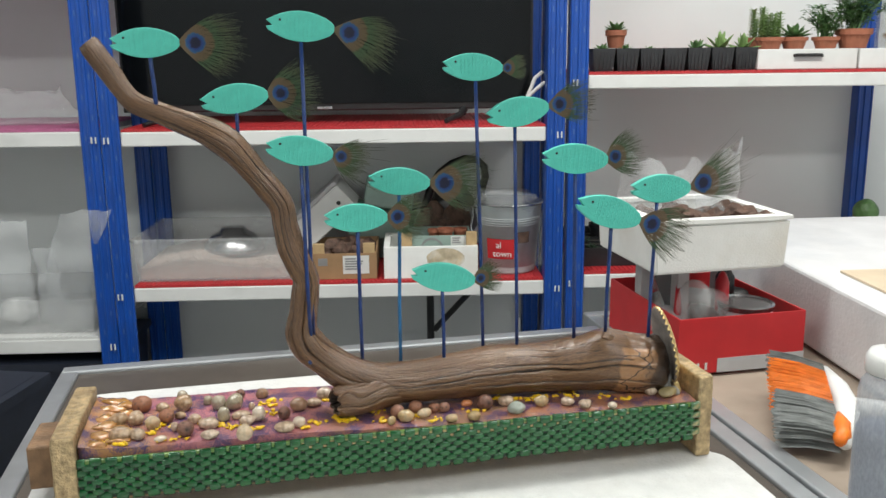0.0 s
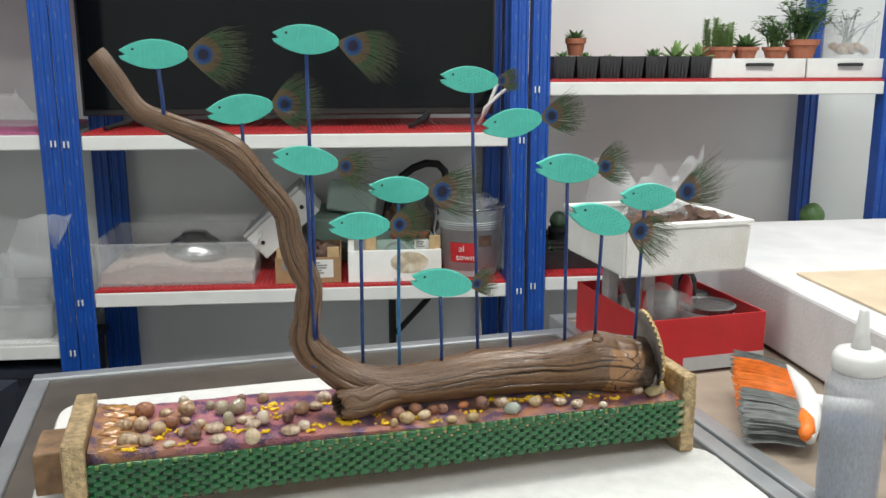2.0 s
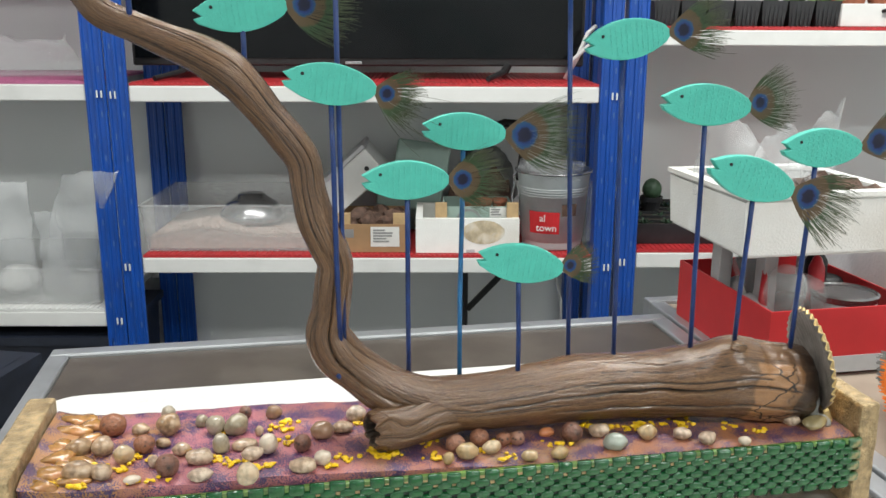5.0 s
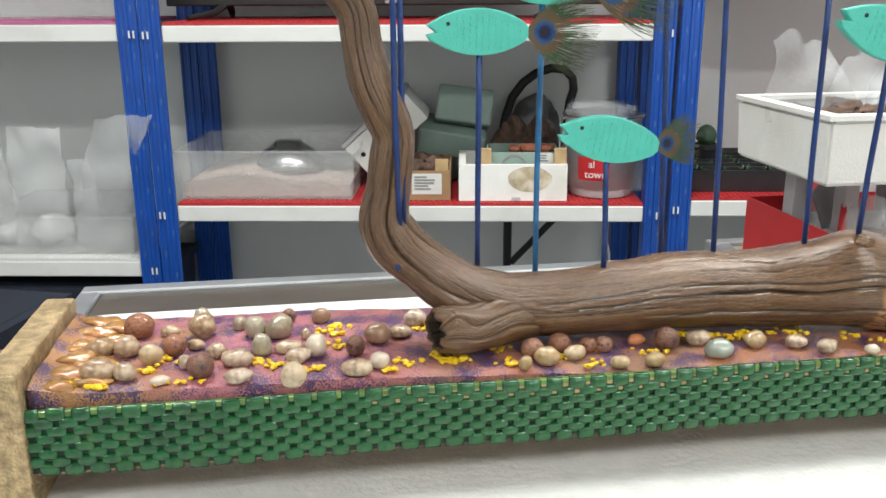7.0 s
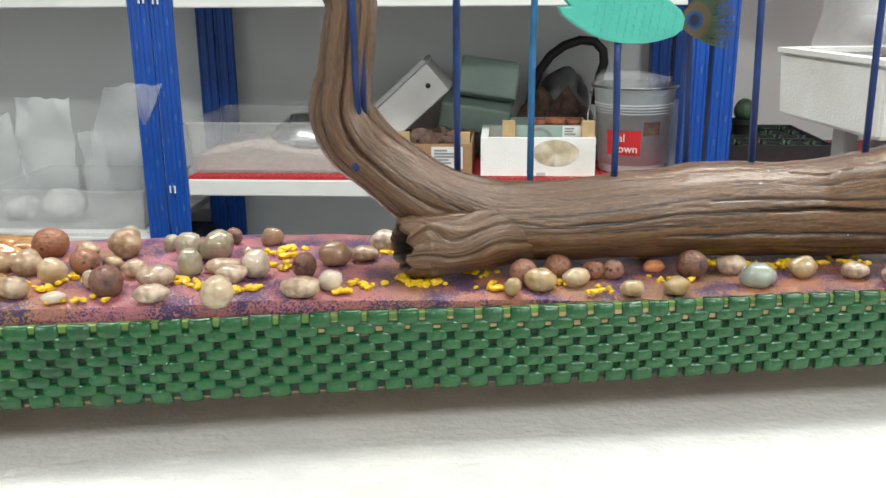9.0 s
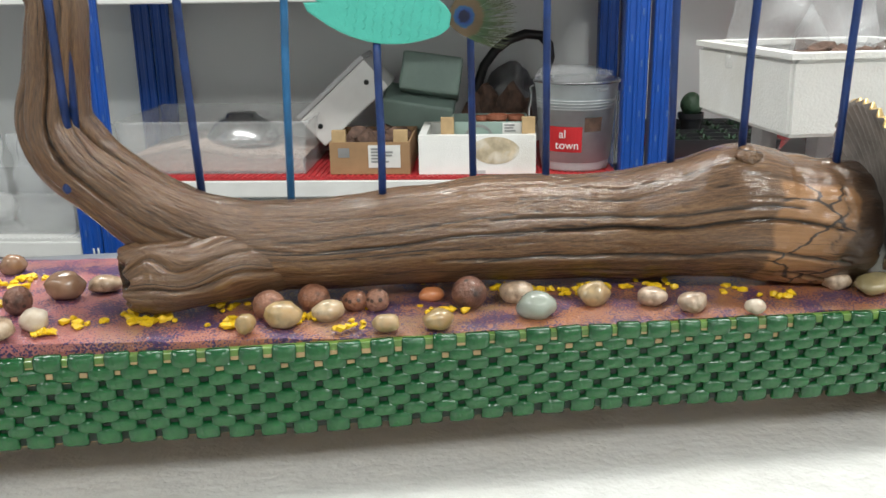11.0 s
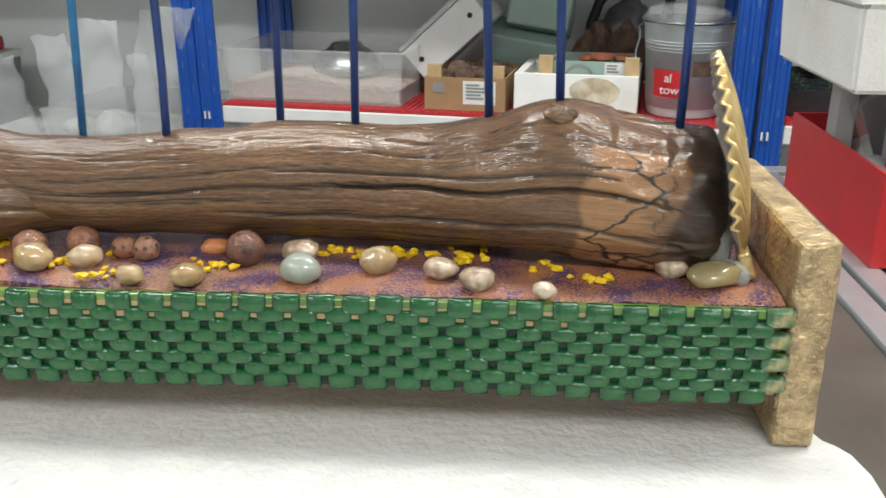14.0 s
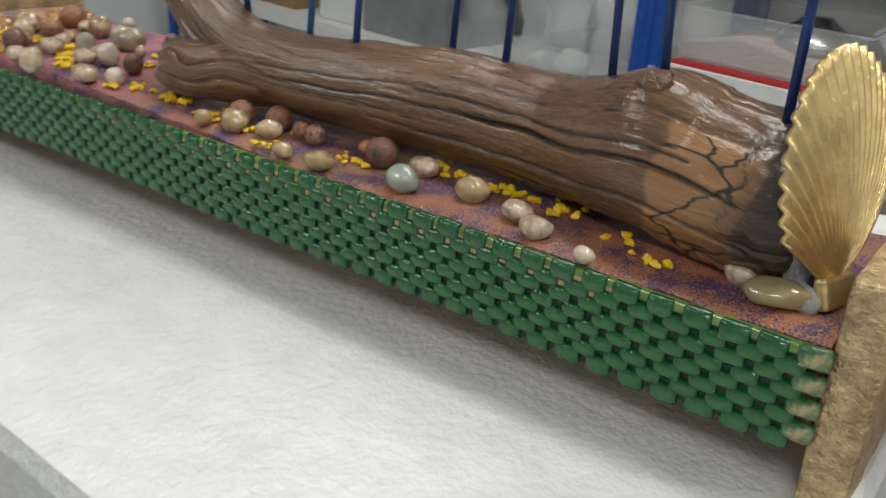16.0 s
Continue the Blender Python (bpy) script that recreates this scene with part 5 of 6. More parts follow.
bm = lathe(B(), [(0.082, 0), (0.084, 0.004), (0.078, 0.02), (0.062, 0.042), (0.04, 0.055), (0.036, 0.056), (0.034, 0.064), (0.0, 0.066)], 36)
tagged(part("metal_bowl", bm, M_CHROME, smooth=True, m=shelf(0.215, 0.2, LOW + 0.045)), "upturned shiny metal bowl resting on the gravel", "bowl")

# ---- cardboard box, tile box, sage box, polystyrene tray ----
r = root("cardboard_box", shelf(0.445, 0.025, LOW), "open brown cardboard box with white label", "box")
part("body", tray(B(), 0, 0, 0, 0.17, 0.22, 0.068, 0.004), M_CARD, r)
part("label", box(B(), 0.082, -0.001, 0.014, 0.15, -0.0003, 0.062), M_LABEL, r, "white paper label")
part("stamp", box(B(), 0.018, -0.001, 0.036, 0.042, -0.0003, 0.056), M_PRINT, r, "dark printed square")
bars(r, 0.088, -0.0012, 0.054, 0.05, 0.034, 5, 1)
for x in (0.004, 0.135):
    part("corner_post", box(B(), x, 0.008, 0.05, x + 0.03, 0.022, 0.092, 0.001), M_WOODB, r, "bare wooden corner post")
bm = B()
for k in range(9):
    lump(bm, 0.03 + 0.014 * k, 0.06 + 0.05 * (k % 3), 0.055 + 0.008 * (k % 2), 0.022, 0.02, 0.022, k, 0.5, 2)
tagged(part("bark_pieces", bm, M_BARK, m=shelf(0.445, 0.025, LOW)), "dark bark pieces heaped in the cardboard box", "bark", kind="stuff")
r = root("white_carton", shelf(0.47, 0.235, LOW + 0.06), "white carton leaning at a slant", "carton")
b0 = part("body", box(B(), -0.10, -0.07, 0.0, 0.10, 0.10, 0.08, 0.003), M_WHITEB, r, m=pose(0.015, 0, 0.042, 0, -42, 0))
for x in (-0.075, 0.07):
    part("hole", lathe(B(), [(0.006, 0), (0.006, 0.001)], 14), M_EYE, b0, m=pose(x, -0.0705, 0.04, 90, 0, 0))
part("lid", box(B(), -0.102, -0.072, 0.0805, 0.102, 0.102, 0.092, 0.003), M_GREYC, b0)
r = root("sage_carton", pose(0.37, 2.49, LOW, 0, 0, -10), "dented grey-green carton piled on another among boxes", "carton")
part("base", box(B(), -0.07, -0.03, 0.0, 0.05, 0.08, 0.056, 0.003), M_SAGE, r)
part("lower_flap", box(B(), -0.085, -0.045, -0.034, 0.085, 0.075, 0.034, 0.006), M_SAGE, r, m=pose(-0.006, 0, 0.098, 14, 9, 0))
part("upper_box", box(B(), -0.07, -0.04, -0.045, 0.07, 0.075, 0.045, 0.006), M_SAGE, r, m=pose(0.026, 0.012, 0.178, -16, 8, 0))
r = root("polystyrene_tray", shelf(0.634, 0.02, LOW), "white polystyrene tray with brown stain", "tray")
part("body", tray(B(), 0, 0, 0, 0.245, 0.2, 0.082, 0.016), M_STYRO2, r)
part("notch", box(B(), 0.12, -0.0008, 0.0005, 0.14, 0.003, 0.008), M_GREYC, r)
bm = lathe(B(), [(0.0, 0), (0.03, 0.0001), (0.04, 0.0006)], 24)
for v in bm.verts:
    v.co.x *= 1.25 + 0.15 * noise.noise(v.co * 60)
    v.co.y *= 0.72
part("stain", bm, mat("brown_stain", (0.47, 0.39, 0.27), 0.8, var=0.35, scale=40, dirt=(0.7, 0.68, 0.63), dirt_amt=0.8, dirt_scale=30), r, "brown water stain", m=pose(0.16, -0.0001, 0.05, 90, 0, 0))
r = root("seedling_box", shelf(0.70, 0.055, LOW + 0.017), "small sage paper box with label inside the tray", "box")
part("body", tray(B(), 0, 0, 0, 0.165, 0.13, 0.088, 0.003), M_SAGE, r)
part("label", box(B(), 0.11, -0.001, 0.062, 0.155, -0.0003, 0.086), M_LABEL, r)
bars(r, 0.114, -0.0012, 0.081, 0.034, 0.018, 3, 4)
bm = B()
for k in range(20):
    a = math.pi * (k + 0.5) / 20
    box(bm, 0.06 + 0.028 * math.cos(a) - 0.002, -0.001, 0.052 + 0.028 * math.sin(a) - 0.003, 0.06 + 0.028 * math.cos(a) + 0.002, -0.0003, 0.052 + 0.028 * math.sin(a) + 0.003)
part("round_mark", bm, M_PRINT, r, "dark round printed mark")
for x in (-0.02, 0.15):
    tagged(part("wooden_peg", box(B(), 0, 0, 0, 0.028, 0.012, 0.1, 0.001), M_WOODB, m=shelf(0.70 + x, 0.04, LOW + 0.0165)), "short bare wooden peg standing in the tray", "wood")
for k, (u, v, rr) in enumerate(((0.80, 0.13, 0.02), (0.77, 0.15, 0.017), (0.84, 0.15, 0.018))):
    bm = lathe(B(), [(rr * 0.75, 0), (rr * 0.95, rr * 1.4), (rr * 1.1, rr * 1.45), (rr * 1.1, rr * 1.9), (rr, rr * 1.9), (rr * 0.9, rr * 1.3)], 18)
    tagged(part("clay_pot", bm, M_TERRA, smooth=False, m=shelf(u, v, LOW + 0.072)), "small terracotta pot in the paper box", "plant pot", "small clay pots")
bm = B()
for k in range(7):
    lump(bm, 0.74 + 0.02 * k, 0.33, LOW + 0.06 + 0.02 * (k % 3), 0.03, 0.03, 0.06, k + 3, 0.4, 2)
tagged(part("dark_bundle", bm, M_BARK, m=SF), "dark bundle heaped at the back of the shelf", "bundle", kind="stuff")
bm = tube(B(), [(0.495, 2.555, 0.705), (0.505, 2.553, 0.775), (0.517, 2.55, 0.838), (0.533, 2.55, 0.885), (0.561, 2.55, 0.922), (0.595, 2.55, 0.946), (0.635, 2.55, 0.959), (0.672, 2.55, 0.955), (0.694, 2.55, 0.933), (0.698, 2.55, 0.903), (0.688, 2.55, 0.868), (0.682, 2.555, 0.80)], 0.0115, 12)
tagged(part("black_hose", bm, M_BLACK, smooth=True), "black rubber hose bent in a loop on the shelf", "hose")
bm = lump(B(), 0, 0, 0, 0.075, 0.05, 0.098, 21, 0.45, 4)
tagged(part("dark_bag", bm, mat("grey_bag_film", (0.13, 0.13, 0.135), 0.35, var=0.3, scale=30, bump=0.8, fine=60), m=pose(0.605, 2.60, LOW + 0.09), smooth=True), "dark grey crumpled plastic bag behind the boxes", "plastic bag")

# ---- bucket ----
r = root("metal_bucket", shelf(0.968, 0.11, LOW), "zinc bucket with red label, plastic film over the top", "bucket")
bm = lathe(B(), [(0.070, 0), (0.072, 0.004), (0.079, 0.11), (0.0805, 0.112), (0.0795, 0.118), (0.081, 0.120), (0.080, 0.127), (0.082, 0.129), (0.088, 0.178), (0.092, 0.182), (0.092, 0.188), (0.087, 0.188), (0.075, 0.02), (0.0, 0.018)], 44)
part("body", bm, M_ZINC, r, smooth=True)


def wrap(bm, a0, a1, z0, z1, r0, r1, n=10):
    lo = [bm.verts.new((math.sin(radians(a0 + (a1 - a0) * k / n)) * r0, -math.cos(radians(a0 + (a1 - a0) * k / n)) * r0, z0)) for k in range(n + 1)]
    hi = [bm.verts.new((math.sin(radians(a0 + (a1 - a0) * k / n)) * r1, -math.cos(radians(a0 + (a1 - a0) * k / n)) * r1, z1)) for k in range(n + 1)]
    for k in range(n):
        bm.faces.new((lo[k], lo[k + 1], hi[k + 1], hi[k]))
    return bm


for zz in (0.130, 0.136, 0.142, 0.148):
    part("rib", lathe(B(), [(0.0815 + (zz - 0.13) * 0.12, zz), (0.0838 + (zz - 0.13) * 0.12, zz + 0.0012), (0.0815 + (zz - 0.13) * 0.12, zz + 0.0024)], 40), M_GREYC, r, "raised ring")
part("rim", lathe(B(), [(0.0885, 0.183), (0.0935, 0.1835), (0.0945, 0.186), (0.0935, 0.1885), (0.0885, 0.189)], 40), M_CHROME, r, "rolled metal rim")
lab = part("label", wrap(B(), -50, 5, 0.042, 0.096, 0.0775, 0.0812), M_REDC, r, "red lettered label")
part("badge", wrap(B(), 8, 36, 0.085, 0.115, 0.0802, 0.0822), M_BARK, r, "dark brown oval badge")
for txt, a, z, size in (("al", -24, 0.073, 0.024), ("town", -17, 0.05, 0.024)):
    cu = bpy.data.curves.new("lettering", "FONT")
    cu.body, cu.size, cu.extrude, cu.align_x = txt, size, 0.0004, "CENTER"
    me = bpy.data.meshes.new_from_object(new("lettering_tmp", cu))
    bpy.data.objects.remove(bpy.data.objects["lettering_tmp"])
    me.materials.append(M_WHITEB)
    t = new("lettering", me)
    t.parent = lab
    rr = 0.0828
    t.matrix_basis = pose(math.sin(radians(a)) * rr, -math.cos(radians(a)) * rr, z, 90, 0, a) @ pose(0, 0, 0, -2, 0, 0)
part("handle", tube(B(), [(-0.09, 0, 0.175)] + [(-0.098 + 0.003 * math.sin(k), -0.002 * k, 0.17 - 0.011 * k) for k in range(9)], 0.0025, 6), M_CHROME, r, "hanging chain")
bm = B()
lump(bm, 0, 0, 0.188, 0.082, 0.082, 0.03, 5, 0.5, 4)
part("film_cover", bm, M_CLEARF, r, "clear plastic film", smooth=True)
tagged(part("plastic_sack", film(B(), 0.1, 0.16, 12, 0.02), M_MILKF, m=shelf(1.06, 0.14, LOW), smooth=True), "crumpled clear plastic sack beside the bucket", "plastic bag")

# under the shelf
bm = tube(B(), [(0.76, 0.3, 0.003), (0.76, 0.3, 0.64)], 0.011, 8)
tube(bm, [(0.77, 0.3, 0.46), (0.90, 0.3, 0.6)], 0.009, 8)
tagged(part("black_stand", bm, M_BLACK, m=SF), "black metal stand with slanting brace under the shelf", "stand")
tagged(part("thin_cable", tube(B(), [(0.985, 0.2, 0.66), (0.99, 0.2, 0.6), (1.01, 0.19, 0.52), (1.02, 0.18, 0.17)], 0.003, 6), M_PWHITE, m=SF, smooth=True), "thin white cable hanging under the shelf", "cable")

# ---- bags on the rack beside ----
r = root("plastic_tub", shelf(-0.49, 0.03, LLOW), "milky plastic tub holding white lumps and bags", "storage tub")
part("shell", tray(B(), 0.005, 0.005, 0, 0.36, 0.30, 0.085, 0.003, 0.006), M_MILK, r)
bm = B()
for a, b, c, d in ((-0.005, -0.005, 0.370, 0.002), (-0.005, 0.303, 0.370, 0.310), (-0.005, 0.0023, 0.002, 0.3027), (0.363, 0.0023, 0.370, 0.3027)):
    box(bm, a, b, 0.0855, c, d, 0.0905, 0.001)
part("rim", bm, M_MILK, r)
for k, (x, y, s) in enumerate(((0.03, 0.09, 0.035), (0.13, 0.09, 0.05))):
    tagged(part("plaster_lump", lump(B(), 0, 0, 0, s, s, s * 0.75, k + 20, 0.3, 3), M_WHITEB, m=shelf(-0.49 + x, 0.03 + y, LLOW + 0.0035 + s * 0.72), smooth=True), "white plaster lump lying in the tub", "plaster")
for k, (u, w, h, lean, tap, v) in enumerate(((-0.36, 0.14, 0.285, 0.0, 0.05, 0.08), (-0.195, 0.115, 0.33, 0.095, -0.08, 0.06), (-0.265, 0.07, 0.2, -0.01, 0.2, 0.12), (-0.47, 0.10, 0.24, -0.03, 0.1, 0.1))):
    tagged(part("plastic_bag", film(B(), w, h, 30 + k, 0.014, taper=tap, lean=lean, thick=0.02), M_MILKF, m=shelf(u, v, LLOW + 0.01) @ pose(0, 0, 0, 14 if lean > 0.05 else 0, 0, 0), smooth=True), "tall milky plastic bag standing in the tub", "plastic bag", "bags in the tub")
tagged(part("plastic_bag", film(B(), 0.5, 0.09, 41, 0.04, thick=0.07), M_CLEARF, m=shelf(-0.4, 0.2, LHIGH), smooth=True), "flat clear plastic bag lying on the pink shelf mat", "plastic bag")
r = root("storage_crate", shelf(-0.66, 0.02, 0.1654), "dark plastic crate on the lowest shelf of the rack", "crate")
part("body", tray(B(), 0, 0, 0, 0.55, 0.36, 0.30, 0.006, 0.008), M_NAVY, r)
part("rim", tray(B(), -0.02, -0.02, 0.3005, 0.57, 0.38, 0.32, 0.02), M_NAVY, r)
r = root("storage_crate", shelf(-1.12, 0.05, LLOW), "grey storage crate with white rim and red lid", "crate")
part("body", tray(B(), 0, 0, 0, 0.36, 0.26, 0.165, 0.004, 0.006), mat("grey_crate", (0.2, 0.21, 0.22), 0.45, var=0.12, scale=14, dirt=(0.12, 0.12, 0.12), dirt_amt=0.5), r)
part("rim", tray(B(), -0.012, -0.012, 0.1653, 0.372, 0.272, 0.182, 0.014), M_PWHITE, r, "white plastic rim")
part("lid", box(B(), 0.06, 0.02, 0.1825, 0.35, 0.24, 0.225, 0.012), M_REDP, r, "red plastic lid")
tagged(part("white_carton", box(B(), 0, 0, 0, 0.225, 0.2, 0.17, 0.003), M_WHITEB, m=shelf(-1.37, 0.06, LLOW)), "plain white carton beside the grey crate", "carton")
r = root("cardboard_box", shelf(-1.85, 0.06, LLOW), "plain brown cardboard box, its flaps open", "box")
part("body", tray(B(), 0, 0, 0, 0.34, 0.24, 0.13, 0.004), M_CARD, r)
part("flap", box(B(), 0.005, -0.002, 0, 0.335, 0.002, 0.07), M_CARD, r, m=pose(0, 0.238, 0.1305, -25, 0, 0))
tagged(part("plastic_bag", film(B(), 0.22, 0.2, 47, 0.03, taper=0.4, thick=0.06), M_CLEARF, m=shelf(-0.68, 0.12, LLOW), smooth=True), "loose clear plastic bag beside the grey crate", "plastic bag")
# floor bin beside the table
r = root("storage_bin", pose(-0.963, 1.204, 0.0005, 0, 0, -20), "dark navy plastic bin standing beside the table", "bin")
part("body", tray(B(), 0, 0, 0, 0.38, 0.6, 0.68, 0.006, 0.02), M_NAVY, r)
part("rim", tray(B(), -0.024, -0.024, 0.6805, 0.404, 0.624, 0.70, 0.02), M_NAVY, r)
tagged(part("gravel_sack", lump(B(), 0, 0, 0, 0.14, 0.18, 0.10, 5, 0.4, 4), M_GREYC, m=pose(-0.56, 1.33, 0.1, 0, 0, 0), smooth=True), "pale crumpled sack on the floor", "sack")


# ---- plants ----
def succulent(bm, x, y, z, s, n, seed, up=0.8):
    rnd = random.Random(seed)
    for k in range(n):
        a = k * 2.4
        t = k / n
        tilt = 0.35 + up * t
        ln = s * rnd.uniform(0.8, 1.1)
        d = Vector((math.cos(a) * math.cos(tilt), math.sin(a) * math.cos(tilt), math.sin(tilt)))
        side = Vector((-math.sin(a), math.cos(a), 0))
        p = Vector((x, y, z))
        up_v = d.cross(side)
        rings = []
        for q, w in ((0, 0.10), (0.35, 0.17), (0.75, 0.12), (1.0, 0.01)):
            c = p + d * ln * q + Vector((0, 0, -0.12 * ln * q * q))
            rings.append([bm.verts.new(c + side * w * ln * math.cos(b) - up_v * w * 0.4 * ln * math.sin(b)) for b in (0, math.pi / 2, math.pi, 3 * math.pi / 2)])
        for a1, b1 in zip(rings, rings[1:]):
            for i in range(4):
                bm.faces.new((a1[i], a1[(i + 1) % 4], b1[(i + 1) % 4], b1[i]))


def bushy(bm, x, y, z, w, h, stems, seed, leaf=0.012):
    rnd = random.Random(seed)
    for s in range(stems):
        tip = Vector((x + rnd.gauss(0, w * 0.4), y + rnd.gauss(0, w * 0.35), z + h * rnd.uniform(0.55, 1.0)))
        base = Vector((x + rnd.gauss(0, w * 0.1), y + rnd.gauss(0, w * 0.1), z))
        tube(bm, [base, base.lerp(tip, 0.5) + Vector((0, 0, 0.1 * h)), tip], [0.0016, 0.0013, 0.0006], 5)
        for k in range(10):
            c = base.lerp(tip, 0.25 + 0.075 * k) + Vector((0, 0, 0.05 * h))
            a = rnd.uniform(0, 6.28)
            d = Vector((math.cos(a), math.sin(a), rnd.uniform(-0.1, 0.7))).normalized()
            sd = d.cross(Vector((0, 0, 1))).normalized()
            ln = leaf * rnd.uniform(0.7, 1.3)
            pts = [c, c + d * ln * 0.5 + sd * ln * 0.35, c + d * ln - Vector((0, 0, ln * 0.2)), c + d * ln * 0.5 - sd * ln * 0.35]
            bm.faces.new([bm.verts.new(p) for p in pts])


def potted(u, v, z, rr, h, kind, seed, pot=None, leafm=None, label="small green plant in a terracotta pot"):
    r = root("potted_plant", shelf(u, v, z), label, "potted plant", "plants on the shelves")
    part("pot", lathe(B(), [(rr * 0.72, 0), (rr * 0.92, h * 0.68), (rr * 1.04, h * 0.7), (rr * 1.06, h), (rr * 0.97, h), (rr * 0.93, h * 0.86), (0, h * 0.86)], 20), pot or M_TERRA, r)
    part("soil", lathe(B(), [(rr * 0.92, h * 0.865), (rr * 0.5, h * 0.9), (0, h * 0.9)], 16), M_SOIL, r)
    bm = B()
    if kind == "rosette":
        succulent(bm, 0, 0, h * 0.88, rr * 1.5, 16, seed)
    elif kind == "spiky":
        for k in range(3):
            succulent(bm, rr * 0.4 * math.cos(k * 2.1), rr * 0.4 * math.sin(k * 2.1), h * 0.88, rr * 1.7, 12, seed + k, 1.3)
    elif kind == "tall":
        for k in range(7):
            x, y, hh = rr * 0.6 * math.cos(k * 2.4), rr * 0.6 * math.sin(k * 2.4), rr * (1.6 + 1.8 * ((k * 37) % 10) / 10)
            for j in range(9):
                succulent(bm, x, y, h * 0.88 + 0.75 * hh * j / 9, rr * 0.48, 5, seed + k * 9 + j, 0.6)
    elif kind == "cactus":
        lump(bm, 0, 0, h * 0.9 + rr * 0.8, rr * 0.9, rr * 0.9, rr, seed, 0.1, 3)
    else:
        bushy(bm, 0, 0, h * 0.88, rr * 2.4, rr * 2.6, 40, seed, rr * 0.5)
    part("foliage", bm, leafm or M_LEAF, r)
    return r


# black seed pots on the upper right shelf
for k in range(7):
    u = 1.198 + k * 0.0605
    r = root("nursery_pot", shelf(u, 0.055, RHIGH), "black ribbed plastic nursery pot with seedling soil", "plant pot", "black nursery pots")
    bm = tray(B(), -0.0235, -0.0235, 0, 0.0235, 0.0235, 0.056, 0.002, 0.0055)
    for i in range(5):
        x = -0.019 + i * 0.0095
        box(bm, x - 0.0012, -0.0285, 0.004, x + 0.0012, -0.0238, 0.05)
    part("pot", bm, M_POT, r)
    part("soil", box(B(), -0.022, -0.022, 0.044, 0.022, 0.022, 0.048), M_SOIL, r)
    bm = B()
    if k in (0, 1, 2, 4, 5, 6):
        succulent(bm, 0, 0, 0.047, (0.03, 0.026, 0.02, 0, 0.04, 0.055, 0.05)[k], 12, k, (0.8, 1.0, 0.9, 0, 1.0, 1.5, 1.4)[k])
    else:
        succulent(bm, 0, 0, 0.046, 0.014, 8, k)
    part("foliage", bm, M_LEAF2 if k > 4 else M_LEAF, r)
for k in range(6):
    u = 1.21 + k * 0.066
    r = root("nursery_pot", shelf(u, 0.135, RHIGH), "black ribbed plastic nursery pot in the back row", "plant pot", "black nursery pots")
    part("pot", tray(B(), -0.022, -0.022, 0, 0.022, 0.022, 0.056, 0.002, 0.006), M_POT, r)
    part("soil", box(B(), -0.022, -0.022, 0.044, 0.022, 0.022, 0.048), M_SOIL, r)
potted(1.243, 0.10, RHIGH + 0.057, 0.026, 0.045, "rosette", 3, label="dark succulent in a small terracotta pot")


def white_box(u, w):
    r = root("white_storage_box", shelf(u, 0.02, RHIGH), "low white cardboard box with black handle", "storage box", "white storage boxes")
    part("body", box(B(), 0, 0, 0, w, 0.3, 0.05, 0.002), M_WHITEB, r)
    bm = tube(B(), [(w * 0.36, -0.001, 0.034), (w * 0.37, -0.007, 0.035), (w * 0.63, -0.007, 0.035), (w * 0.64, -0.001, 0.034)], 0.004, 8)
    part("handle", bm, M_BLACK, r, "black plastic handle")
    part("recess", box(B(), w * 0.36, -0.0007, 0.02, w * 0.64, 0.0005, 0.036), M_GREYC, r)


white_box(1.588, 0.255)
white_box(1.848, 0.235)
TOPB = RHIGH + 0.0505
potted(1.645, 0.10, TOPB, 0.036, 0.03, "tall", 5, leafm=M_LEAF2, label="upright jade succulent in a terracotta pot")
potted(1.715, 0.11, TOPB, 0.034, 0.03, "rosette", 6, label="low rosette succulent in a terracotta pot")
potted(1.66, 0.2, TOPB, 0.036, 0.03, "tall", 15, leafm=M_LEAF2, label="tall pale succulent in a terracotta pot")
potted(1.80, 0.11, TOPB, 0.034, 0.03, "bush", 7, label="small leafy plant in a terracotta pot")
potted(1.878, 0.12, TOPB, 0.045, 0.05, "bush", 8, label="bushy green plant in a large terracotta pot")
r = root("glass_terrarium", shelf(2.005, 0.11, TOPB), "square glass terrarium with pebbles and small plants", "terrarium")
part("glass", tray(B(), -0.05, -0.05, 0, 0.05, 0.05, 0.1, 0.003), M_CLEARF, r)
bm = B()
for k in range(12):
    lump(bm, -0.03 + 0.02 * (k % 4), -0.03 + 0.025 * (k // 4), 0.02 + 0.006 * (k % 3), 0.014, 0.014, 0.012, k, 0.3, 1)
part("pebble_fill", bm, M_TAN, r)
bm = B()
bushy(bm, 0, 0, 0.04, 0.09, 0.1, 14, 9, 0.014)
part("foliage", bm, M_LEAFD, r)
# lower right shelf: seed trays and pots
r = root("seed_tray", shelf(1.165, 0.06, RLOW), "black seed tray with small dark plants", "seed tray")
part("tray", tray(B(), 0, 0, 0, 0.22, 0.3, 0.05, 0.004, 0.006), M_POT, r)
part("soil", box(B(), 0.006, 0.006, 0.03, 0.214, 0.294, 0.04), M_SOIL, r)
for k in range(5):
    part("divider", box(B(), 0.006, 0.05 + 0.05 * k, 0.0405, 0.214, 0.053 + 0.05 * k, 0.048), M_POT, r)
bm = B()
for k in range(16):
    succulent(bm, 0.03 + 0.053 * (k % 4), 0.04 + 0.07 * (k // 4), 0.04, 0.022, 9, k)
part("foliage", bm, M_LEAFD, r)
potted(1.245, 0.25, RLOW + 0.0405, 0.028, 0.04, "cactus", 3, pot=M_POT, leafm=M_LEAFD, label="round dark cactus in a black pot")
